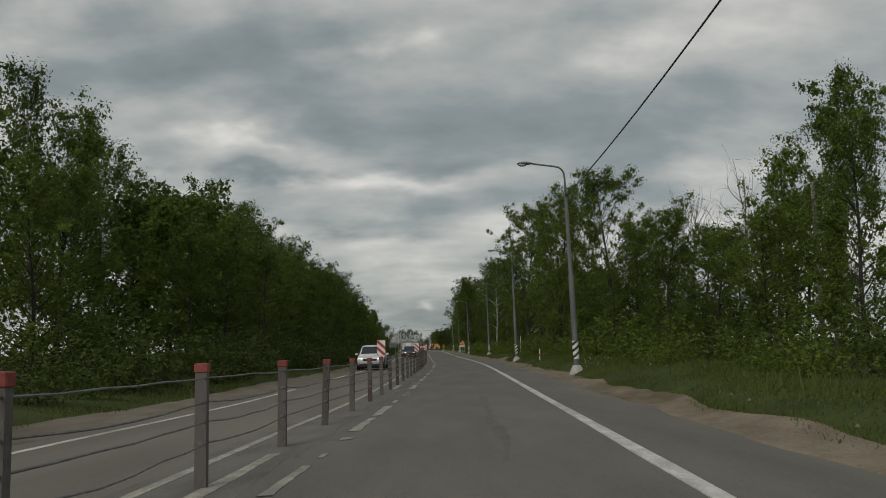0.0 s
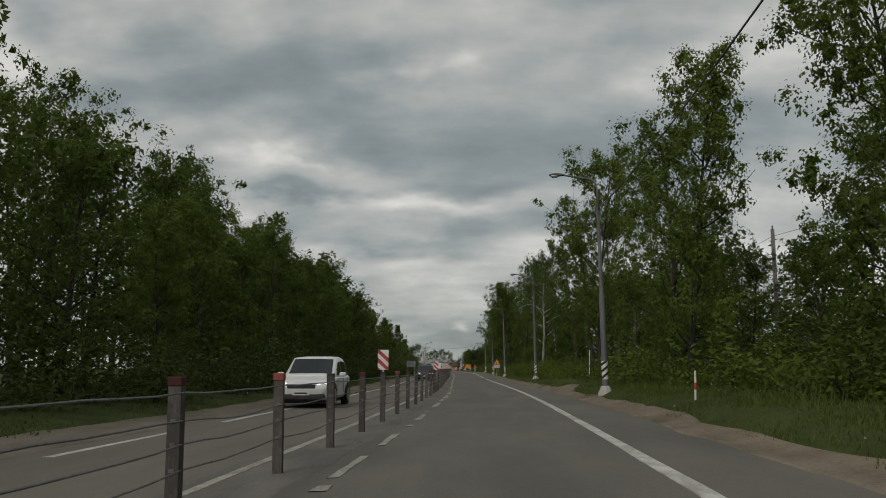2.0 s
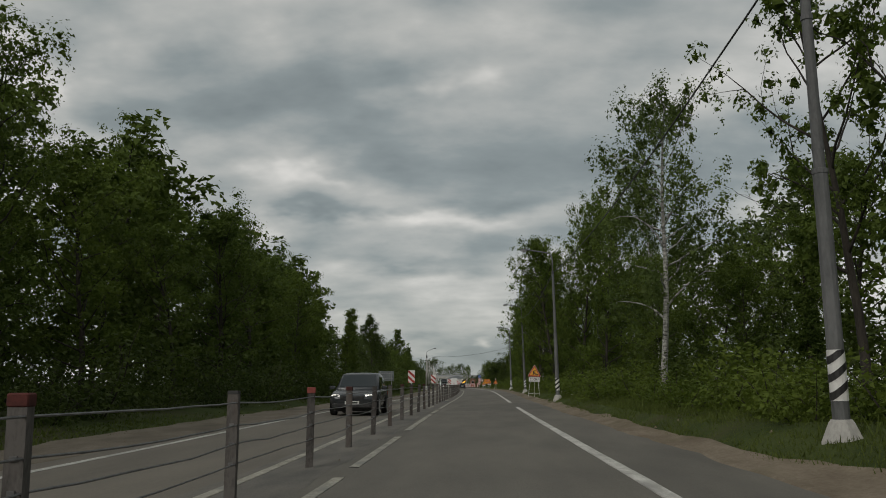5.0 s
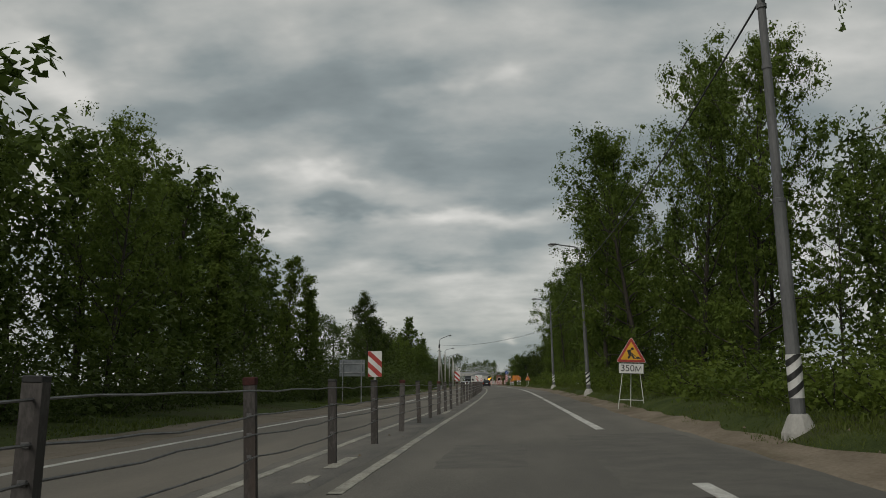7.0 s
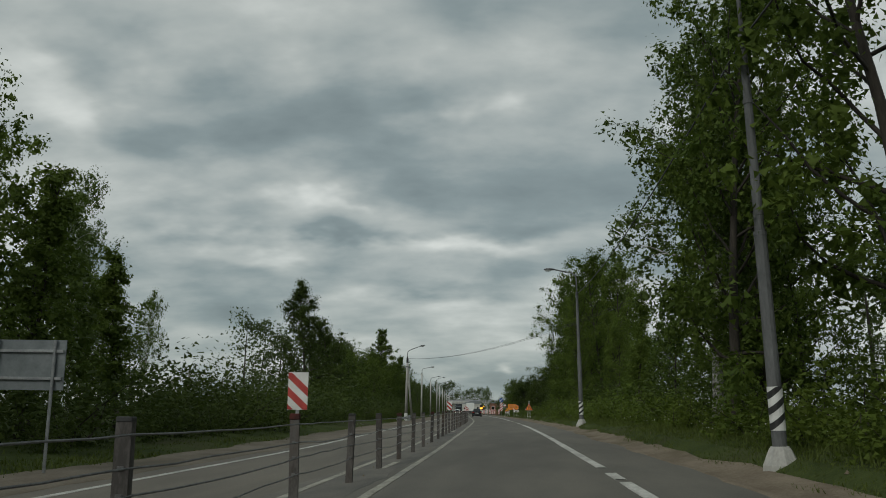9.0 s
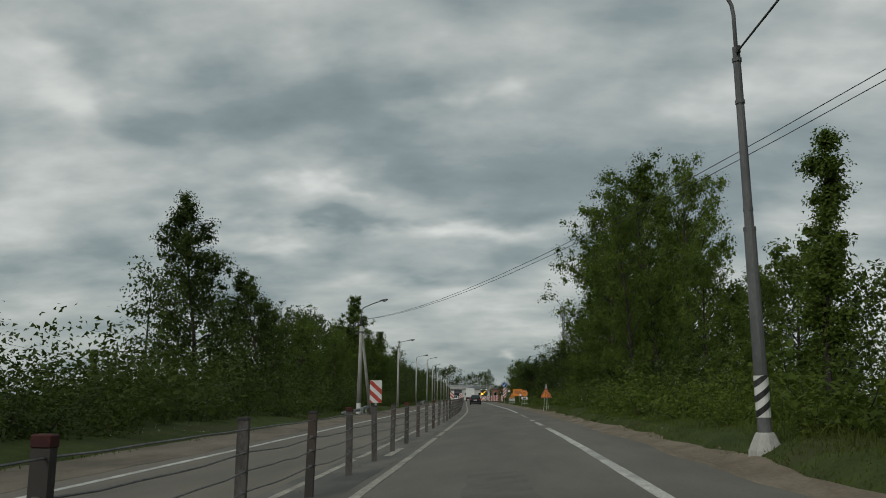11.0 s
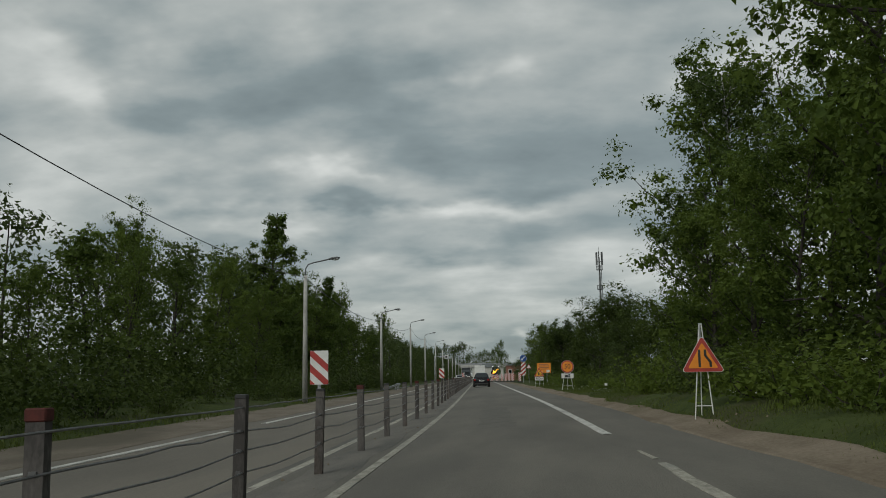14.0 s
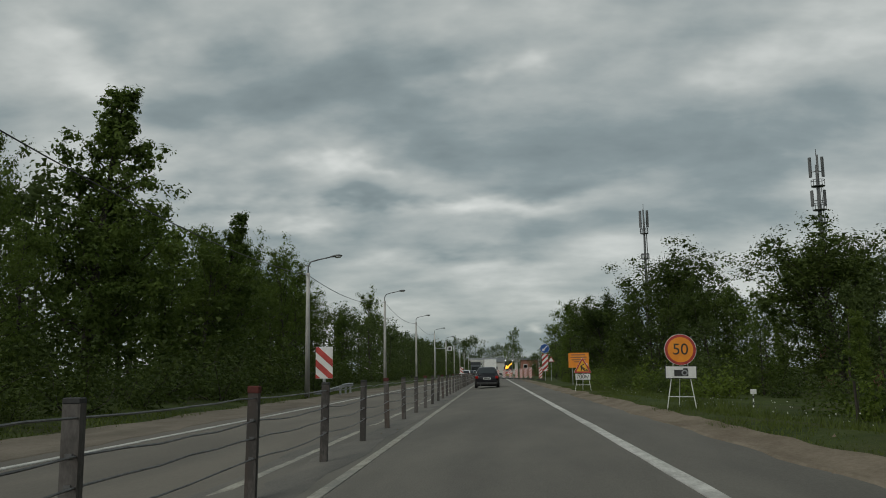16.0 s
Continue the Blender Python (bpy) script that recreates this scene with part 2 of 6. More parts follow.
M_FLOWER = surface("white_petals", (0.42, 0.43, 0.38), (0.6, 0.6, 0.55), 30, 0.8)
M_LEAF = leafy("broad_leaves", (0.054, 0.088, 0.014), (0.126, 0.174, 0.030), 0.42)
M_LEAFDARK = leafy("dark_leaves", (0.046, 0.075, 0.013), (0.106, 0.150, 0.027), 0.40)
M_BIRCHLEAF = leafy("birch_leaves", (0.055, 0.088, 0.023), (0.118, 0.162, 0.042), 0.42)
M_SHRUB = leafy("shrub_leaves", (0.054, 0.086, 0.012), (0.124, 0.168, 0.026), 0.4)
M_NEEDLE = leafy("conifer_needles", (0.018, 0.036, 0.015), (0.045, 0.07, 0.028), 0.15)
M_BARK = surface("bark", (0.020, 0.017, 0.014), (0.058, 0.049, 0.040), 3, 0.95, 0, 0.6, 25, 0.5, (1, 1, 0.25))
M_BIRCH = surface("birch_bark", (0.07, 0.065, 0.06), (0.55, 0.54, 0.50), 5, 0.85, 0, 0.4, 9, 0.35, (1, 1, 2.2))
M_DEAD = surface("dead_wood", (0.10, 0.09, 0.08), (0.22, 0.20, 0.18), 3, 0.95, 0, 0.4, 25, 0.5, (1, 1, 0.3))
M_POST = surface("weathered_grey_paint", (0.060, 0.055, 0.052), (0.125, 0.115, 0.108), 5, 0.8, 0.0, 0.2, 40, 0.5, (1, 1, 0.4), (0.085, 0.062, 0.05), piece=0.35, gloss=0.25)
M_CAP = surface("faded_red_plastic", (0.17, 0.035, 0.03), (0.26, 0.06, 0.05), 8, 0.75, 0, 0.1, 40, 0.4, piece=0.3)
M_OLDCAP = surface("grimy_red_plastic", (0.055, 0.024, 0.022), (0.11, 0.035, 0.030), 8, 0.85, 0, 0.1, 40, 0.4, piece=0.4, gloss=0.2)
M_HOOK = surface("dull_steel", (0.10, 0.10, 0.10), (0.18, 0.18, 0.18), 8, 0.6, 0.4, 0, 40, 0.4)
M_UNDER = leafy("undergrowth_leaves", (0.030, 0.050, 0.010), (0.072, 0.100, 0.020), 0.36)
M_GALV = surface("galvanised_steel", (0.28, 0.29, 0.30), (0.42, 0.43, 0.44), 6, 0.5, 0.6, 0.1, 40, 0.4)
M_CABLE = surface("steel_cable", (0.10, 0.10, 0.10), (0.2, 0.2, 0.2), 8, 0.5, 0.5, 0, 90, 0.5)
M_RED = surface("red_paint", (0.32, 0.035, 0.03), (0.48, 0.06, 0.05), 6, 0.6, 0, 0, 40, 0.3)
M_WHITE = surface("white_sheeting", (0.62, 0.62, 0.60), (0.76, 0.76, 0.74), 4, 0.5, 0, 0, 30, 0.3)
M_BLACK = surface("black_paint", (0.015, 0.015, 0.015), (0.04, 0.04, 0.04), 6, 0.6, 0, 0, 30, 0.3)
M_YELLOW = surface("yellow_sheeting", (0.66, 0.33, 0.02), (0.78, 0.42, 0.03), 3, 0.5, 0, 0, 30, 0.3)
M_ORANGE = surface("orange_sheeting", (0.75, 0.24, 0.02), (0.85, 0.31, 0.03), 3, 0.5, 0, 0, 30, 0.3)
M_BLUE = surface("blue_sheeting", (0.02, 0.07, 0.25), (0.03, 0.10, 0.34), 3, 0.5, 0, 0, 30, 0.3)
M_POLE = surface("dark_steel_pole", (0.085, 0.088, 0.09), (0.155, 0.158, 0.16), 2.5, 0.7, 0.0, 0.15, 30, 0.4, (1, 1, 0.3))
M_CONCRETE = surface("concrete", (0.33, 0.32, 0.30), (0.50, 0.49, 0.46), 2.5, 0.9, 0, 0.3, 30, 0.5, (1, 1, 0.4), (0.26, 0.25, 0.23))
M_LENS = surface("lamp_lens", (0.5, 0.52, 0.52), (0.65, 0.66, 0.66), 3, 0.25)
M_WIRE = surface("wire", (0.015, 0.015, 0.015), (0.03, 0.03, 0.03), 5, 0.6)
M_GREYBACK = surface("grey_sign_back", (0.16, 0.18, 0.19), (0.24, 0.26, 0.27), 2, 0.55, 0.3, 0, 20, 0.3)
M_CARBLACK = surface("black_car_paint", (0.010, 0.010, 0.013), (0.018, 0.018, 0.022), 2, 0.22, 0.1, 0, 50, 0.2)
M_CARWHITE = surface("white_car_paint", (0.66, 0.66, 0.66), (0.74, 0.74, 0.73), 2, 0.25, 0, 0, 50, 0.2)
M_CARGREY = surface("dark_grey_car_paint", (0.05, 0.055, 0.06), (0.08, 0.085, 0.09), 2, 0.25, 0.3, 0, 50, 0.2)
M_TYRE = surface("tyre_rubber", (0.015, 0.015, 0.015), (0.035, 0.034, 0.033), 10, 0.9)
M_RIM = surface("alloy_rim", (0.3, 0.3, 0.31), (0.45, 0.45, 0.46), 5, 0.35, 0.8)
M_GLASS = glass("car_glass", (0.012, 0.015, 0.016))
M_TAIL = glass("tail_light_red", (0.30, 0.01, 0.01))
M_HEAD = lamp_glow("headlight", (1.0, 0.97, 0.9), 1.1)
M_ARROW = lamp_glow("amber_arrow_lamp", (1.0, 0.45, 0.04), 2.0)
M_PLASTIC = surface("dark_plastic", (0.02, 0.02, 0.02), (0.045, 0.045, 0.045), 5, 0.7)
M_CEMENT = surface("pale_wall_panel", (0.42, 0.41, 0.38), (0.55, 0.54, 0.51), 0.6, 0.9, 0, 0.1, 8, 0.4)
M_BRICKRED = surface("red_brown_wall", (0.22, 0.10, 0.07), (0.30, 0.15, 0.11), 1.0, 0.9, 0, 0.1, 8, 0.4)
M_FARWOOD = leafy("far_wood_leaves", (0.036, 0.057, 0.016), (0.078, 0.106, 0.030), 0.4)

# ------------------------------------------------------------------ mesh tools
class Geo:
    """Gathers corners and faces of one mesh."""

    def __init__(self):
        self.v, self.f = [], []

    def add(self, verts, faces):
        b = len(self.v)
        self.v += [tuple(p) for p in verts]
        self.f += [tuple(i + b for i in q) for q in faces]
        return self

    def box(self, lo, hi, m=None, bevel=0.0):
        (x0, y0, z0), (x1, y1, z1) = lo, hi
        if bevel:
            b = bevel
            ring = [(x0 + b, y0), (x1 - b, y0), (x1, y0 + b), (x1, y1 - b), (x1 - b, y1), (x0 + b, y1), (x0, y1 - b), (x0, y0 + b)]
            cx, cy = (x0 + x1) / 2, (y0 + y1) / 2
            inner = [(cx + (x - cx) * (1 - 2 * b / (x1 - x0)), cy + (y - cy) * (1 - 2 * b / max(y1 - y0, 1e-6))) for x, y in ring]
            vs = [(x, y, z0) for x, y in inner] + [(x, y, z0 + b) for x, y in ring] + [(x, y, z1 - b) for x, y in ring] + [(x, y, z1) for x, y in inner]
            fs = [tuple(range(7, -1, -1)), tuple(range(24, 32))]
            fs += [(k * 8 + i, k * 8 + (i + 1) % 8, (k + 1) * 8 + (i + 1) % 8, (k + 1) * 8 + i) for k in range(3) for i in range(8)]
        else:
            vs = [(x, y, z) for z in (z0, z1) for x, y in ((x0, y0), (x1, y0), (x1, y1), (x0, y1))]
            fs = [(3, 2, 1, 0), (4, 5, 6, 7), (0, 1, 5, 4), (1, 2, 6, 5), (2, 3, 7, 6), (3, 0, 4, 7)]
        if m is not None:
            vs = [m @ Vector(p) for p in vs]
        return self.add(vs, fs)

    def tube(self, pts, radii, sides=8, caps=True):
        pts = [Vector(p) for p in pts]
        if isinstance(radii, (int, float)):
            radii = [radii] * len(pts)
        b = len(self.v)
        side = None
        for i, p in enumerate(pts):
            d = (pts[min(i + 1, len(pts) - 1)] - pts[max(i - 1, 0)]).normalized()
            if side is None:
                side = d.cross(Vector((0, 0, 1)) if abs(d.z) < 0.9 else Vector((1, 0, 0))).normalized()
            side = (side - d * side.dot(d)).normalized()
            other = d.cross(side)
            for k in range(sides):
                a = 2 * math.pi * k / sides
                self.v.append(tuple(p + (side * math.cos(a) + other * math.sin(a)) * radii[i]))
        for i in range(len(pts) - 1):
            for k in range(sides):
                k2 = (k + 1) % sides
                self.f.append((b + i * sides + k, b + i * sides + k2, b + (i + 1) * sides + k2, b + (i + 1) * sides + k))
        if caps:
            self.f.append(tuple(b + k for k in range(sides - 1, -1, -1)))
            self.f.append(tuple(b + (len(pts) - 1) * sides + k for k in range(sides)))
        return self

    def plate(self, outline, thick, m, y0=0.0):
        """A flat plate with this x-z outline, thick along y, front at y0 (facing -y), put in place by m."""
        k = len(outline)
        vs = [m @ Vector((x, y0, z)) for x, z in outline] + [m @ Vector((x, y0 + thick, z)) for x, z in outline]
        fs = [tuple(range(k)), tuple(range(2 * k - 1, k - 1, -1))]
        fs += [(i, k + i, k + (i + 1) % k, (i + 1) % k) for i in range(k)]
        return self.add(vs, fs)

    def loft(self, rings, caps=True):
        b, k = len(self.v), len(rings[0])
        for r in rings:
            self.v += [tuple(p) for p in r]
        for i in range(len(rings) - 1):
            for j in range(k):
                j2 = (j + 1) % k
                self.f.append((b + i * k + j, b + i * k + j2, b + (i + 1) * k + j2, b + (i + 1) * k + j))
        if caps:
            self.f.append(tuple(b + j for j in range(k - 1, -1, -1)))
            self.f.append(tuple(b + (len(rings) - 1) * k + j for j in range(k)))
        return self

    def mesh(self, name, material, smooth=False):
        me = bpy.data.meshes.new(name)
        me.from_pydata(self.v, [], self.f)
        me.materials.append(material)
        if smooth:
            me.polygons.foreach_set("use_smooth", [True] * len(me.polygons))
        me.update()
        return me


def loose_mesh(name, corners, material):
    """corners: (count, k, 3); every face is loose."""
    n, k = len(corners), len(corners[0])
    me = bpy.data.meshes.new(name)
    me.vertices.add(k * n)
    me.vertices.foreach_set("co", np.asarray(corners, np.float32).ravel())
    me.loops.add(k * n)
    me.loops.foreach_set("vertex_index", np.arange(k * n, dtype=np.int32))
    me.polygons.add(n)
    me.polygons.foreach_set("loop_start", np.arange(0, k * n, k, dtype=np.int32))
    me.materials.append(material)
    me.update(calc_edges=True)
    me.validate()
    return me


def part(name, geo, material, parent, label="", smooth=False):
    ob = new(name, geo.mesh(name, material, smooth) if isinstance(geo, Geo) else geo)
    ob.parent = parent
    return tagged(ob, label)


def thing(name, label, category, group="", at=None, kind=""):
    ob = new(name)
    ob.empty_display_size = 0.2
    if at is not None:
        ob.matrix_basis = at
    return tagged(ob, label, category, group, kind)


def words(text, size, material, m, parent, name="lettering"):
    cu = bpy.data.curves.new(name, "FONT")
    cu.body, cu.size, cu.align_x, cu.align_y, cu.extrude = text, size, "CENTER", "CENTER", 0.003
    tmp = bpy.data.objects.new("tmp_text", cu)
    scene.collection.objects.link(tmp)
    dg = bpy.context.evaluated_depsgraph_get()
    me = bpy.data.meshes.new_from_object(tmp.evaluated_get(dg))
    bpy.data.objects.remove(tmp)
    me.name = name
    me.transform(m @ pose(0, 0, 0, 90, 0, 0))
    me.materials.clear()
    me.materials.append(material)
    ob = new(name, me)
    ob.parent = parent
    return ob


def disc(r, k=28, cx=0.0, cz=0.0):
    return [(cx + r * math.cos(2 * math.pi * i / k), cz + r * math.sin(2 * math.pi * i / k)) for i in range(k)]


def round_triangle(side, cz=0.0, r=0.05):
    """An upright triangle with rounded corners, its foot's middle at (0, cz)."""
    h = side * 0.866
    pts = []
    for (x, z), a0 in (((side / 2, 0), -90), ((0, h), 30), ((-side / 2, 0), 150)):
        cx, cz2 = x * (1 - 2 * r / (side * 0.577) * 0.5 * 1.155), None
        centre = Vector((0, h / 3))
        p = Vector((x, z))
        c = p + (centre - p).normalized() * (2 * r)
        for i in range(5):
            a = radians(a0 + 120 * i / 4)
            pts.append((c.x + r * math.cos(a), cz + c.y + r * math.sin(a)))
    return pts

# ------------------------------------------------------------------ ground and road
def strip_mesh(name, material, ys, lefts, rights, lift, cols=2, rag=0.0, skirt=0.0, seed=0.0, follow=False):
    """A band along the road between two offsets, lying lift above the finished surface."""
    g = Geo()
    n_y = len(ys)
    lap = 0.02 if skirt else (0.06 if cols > 2 else 0.006)
    skirt = skirt or lift + 0.008
    for j, y in enumerate(ys):
        a, b = lefts[j], rights[j]
        if follow:  # reckoned from the barrier
            a, b = a + barrier_o(y), b + barrier_o(y)
        if rag:
            a += rag * noise.noise((y * 0.35, seed, 1.3)) + rag * 0.6 * noise.noise((y * 1.7, seed, 4.1))
            b += rag * noise.noise((y * 0.35, seed, 7.7)) + rag * 0.6 * noise.noise((y * 1.7, seed, 9.2))
        row = [a + (b - a) * i / (cols - 1) for i in range(cols)]
        if skirt:
            row = [a - lap] + row + [b + lap]
        zs = ground_z(y, np.array(row)) + lift
        ax = float(axis_x(y))
        for i, o in enumerate(row):
            drop = skirt if skirt and i in (0, len(row) - 1) else 0.0
            g.v.append((ax + o, y, float(zs[i]) - drop))
    k = cols + (2 if skirt else 0)
    for j in range(n_y - 1):
        for i in range(k - 1):
            g.f.append((j * k + i, j * k + i + 1, (j + 1) * k + i + 1, (j + 1) * k + i))
    return g.mesh(name, material)


def frange(a, b, s):
    return list(np.arange(a, b + s * 0.5, s))


def build_ground():
    offs = [-2500, -900, -300, -120, -60, -35, -22, -14, -11, -9.5, -8.8, -8.3, -7.8, -7.2, -6.8, -6.5, -3, 1.8, 3.0, 3.35, 3.8, 4.0, 4.2, 4.6, 5, 5.4, 6, 7.5, 9, 11, 14,
            22, 35, 60, 120, 300, 900, 2500]
    ys = [-300, -120, -60] + frange(-40, 420, 2.0) + frange(430, 900, 15) + [1000, 1300, 2000, 4000]
    g = Geo()
    for y in ys:
        ax, zs = float(axis_x(y)), ground_z(y, np.array(offs))
        for o, z in zip(offs, zs):
            if -6.6 < o < 3.2:
                z -= 0.08
            elif -7.9 < o < 3.7:
                z -= 0.05
            elif o == 3.8:
                z -= 0.02
            elif abs(o) > 4.2:
                z += 0.05 * noise.noise((o * 0.4, y * 0.4, 0.3)) + 0.12 * noise.noise((o * 0.08, y * 0.08, 2.3))
            g.v.append((ax + o, y, float(z)))
    k = len(offs)
    for j in range(len(ys) - 1):
        for i in range(k - 1):
            g.f.append((j * k + i, j * k + i + 1, (j + 1) * k + i + 1, (j + 1) * k + i))
    tagged(new("ground", g.mesh("ground", M_GROUND, True)), "uneven grassy ground under roadside trees", "ground", kind="structure")


build_ground()
ROAD_Y = [-120, -60] + frange(-40, 420, 1.5) + frange(430, 900, 15) + [1000, 1300, 2000]
N_Y = len(ROAD_Y)
road = tagged(new("road", strip_mesh("road", M_ASPHALT, ROAD_Y, [-3.2] * N_Y, [3.35] * N_Y, 0.0, 8, 0.14, 0.12, 3.0)),
              "worn grey asphalt carriageway with cracks and dust", "road", kind="structure")
tagged(new("oncoming_road", strip_mesh("oncoming_road", M_TARMAC, ROAD_Y, [-6.75] * N_Y, [-3.2] * N_Y, 0.004, 5, 0.12, 0.12, 5.0)),
       "dusty pale asphalt of the oncoming lane", "road", kind="structure")
MEDIAN_Y = frange(-40, 420, 0.75)
tagged(new("median_strip", strip_mesh("median_strip", M_DUSTY, MEDIAN_Y, [-0.8] * len(MEDIAN_Y), [0.42] * len(MEDIAN_Y), 0.008, 4, 0.13, 0.0, 8.0, True)),
       "dusty sand-covered asphalt under the cable barrier", "road", kind="structure")
SH_Y = frange(-40, 420, 0.75) + frange(425, 900, 12)
def apron(y):
    """How far the sandy foot of a track reaches past the shoulder."""
    y = np.asarray(y, float)
    return 0.55 * np.exp(-((y - 70.0) / np.where(y < 70.0, 1.2, 3.5)) ** 2)


bump_y = [float(apron(y)) for y in SH_Y]
tagged(new("dirt_shoulder", strip_mesh("dirt_shoulder", M_DIRT, SH_Y, [3.22] * len(SH_Y), [3.78 + b for b in bump_y], 0.022, 8, 0.17, 0.0, 11.0)),
       "sandy dirt shoulder with ragged edges", "road shoulder", kind="structure")
tagged(new("dirt_shoulder", strip_mesh("dirt_shoulder", M_SHOULDER, SH_Y, [-8.0] * len(SH_Y), [-6.6] * len(SH_Y), 0.022, 7, 0.18, 0.0, 14.0)),
       "sandy dirt shoulder beyond the oncoming lane", "road shoulder", kind="structure")


def patch(y0, y1, a, b, seed):
    ys = frange(y0, y1, 0.5)
    tagged(new("asphalt_patch", strip_mesh("asphalt_patch", M_PATCH, ys, [a] * len(ys), [b] * len(ys), 0.0025, 3, 0.12, 0.0, seed)),
           "dark repair patch in the asphalt", "road patch", kind="structure")


for k, (y0, y1, a, b) in enumerate(((9, 24, 0.42, 0.52), (60, 74, -0.6, 0.1), (124, 133, 1.0, 3.1), (127, 131, -1.0, 0.2), (150, 156.5, 1.9, 3.0),
                                    (121, 123, -1.3, 0.6), (176, 190, -0.4, 0.5), (222, 226, 0.6, 2.9), (240, 252, -0.5, 0.3))):
    patch(y0, y1, a, b, 20.0 + k)


def line(o, w, y0, y1, material, label, lift=0.010, rag=0.015, follow=False):
    ys = frange(y0, y1, 1.0 if y1 - y0 > 4 else 0.4)
    if len(ys) < 2:
        ys = [y0, y1]
    tagged(new("road_marking", strip_mesh("road_marking", material, ys, [o - w / 2] * len(ys), [o + w / 2] * len(ys), lift, 2, rag, 0.0, o * 3.1, follow)),
           label, "road marking", kind="structure")


WHITE_LINE = "white painted edge line, worn and dusty"
for y0, y1 in ((-40, 125.3), (134.4, 160.2), (160.9, 162.2), (163.4, 206), (209.2, 213.3), (216.2, 217.6), (236, 420), (420, 900)):
    line(1.82, 0.16, y0, y1, M_PAINT, WHITE_LINE)
for y0, y1, w in ((221.9, 222.6, 0.15), (223.0, 224.6, 0.15), (225.0, 227.4, 0.13), (227.8, 231.0, 0.09), (231.5, 232.8, 0.06)):
    line(1.82, w, y0, y1, M_OLDPAINT, "broken remains of the white edge line", 0.010, 0.06)
rs = random.Random(5)
y = -20.0
while y < 82:
    run = rs.uniform(0.2, 0.6) if rs.random() < 0.45 else rs.uniform(1.2, 3.6)
    line(-1.68 + rs.uniform(-0.04, 0.04), rs.uniform(0.12, 0.2), y, y + run, M_OLDPAINT, "worn remains of a painted line", 0.010, 0.05)
    y += run + rs.uniform(0.5, 2.4)
for y0, y1 in ((83.3, 85.2), (87.1, 95.0), (96.5, 104), (106, 117), (118.5, 122), (124.6, 204), (204.8, 208), (209, 420), (420, 900)):
    line(0.68, 0.15, y0, y1, M_OLDPAINT, "yellowed painted line beside the barrier", follow=True)
for y0, y1 in ((6, 11.5), (30, 33), (83.4, 85.4), (125.5, 126.4), (127.2, 129), (147, 151), (166, 168.6), (196, 199)):
    line(0.1, 0.16, y0, y1, M_OLDPAINT, "faded old line under the barrier posts", 0.014, 0.03, True)
for y0, y1 in ((-40, 420), (420, 900)):
    line(-0.55, 0.14, y0, y1, M_OLDPAINT, "worn line on the far side of the barrier", 0.016, follow=True)
for y0, y1 in ((-40, 32), (35, 39), (42, 47), (50, 240), (243, 420), (420, 900)):
    line(-6.1, 0.14, y0, y1, M_PAINT, "white edge line of the oncoming lane")

# ------------------------------------------------------------------ cable barrier
POST_H = 1.13


def post_places():
    anchors = ((-17.0, -7), (8.3, 0), (15.6, 2), (23.3, 4), (46.87, 11), (53.6, 13), (60.3, 15), (66.9, 17), (80.5, 21), (84.4, 22), (96.7, 25), (124.1, 32), (131.7, 34), (139.7, 36), (153.4, 40), (158.4, 41), (162.4, 42), (177.3, 46),
               (185.0, 48), (197.8, 52), (201.3, 53), (217.0, 57), (221.5, 58), (239.6, 63), (258.6, 68), (273.7, 72), (281.3, 74), (431.0, 115))
    ys, ks = zip(*anchors)
    return [float(np.interp(k, ks, ys)) for k in range(-7, 116)]


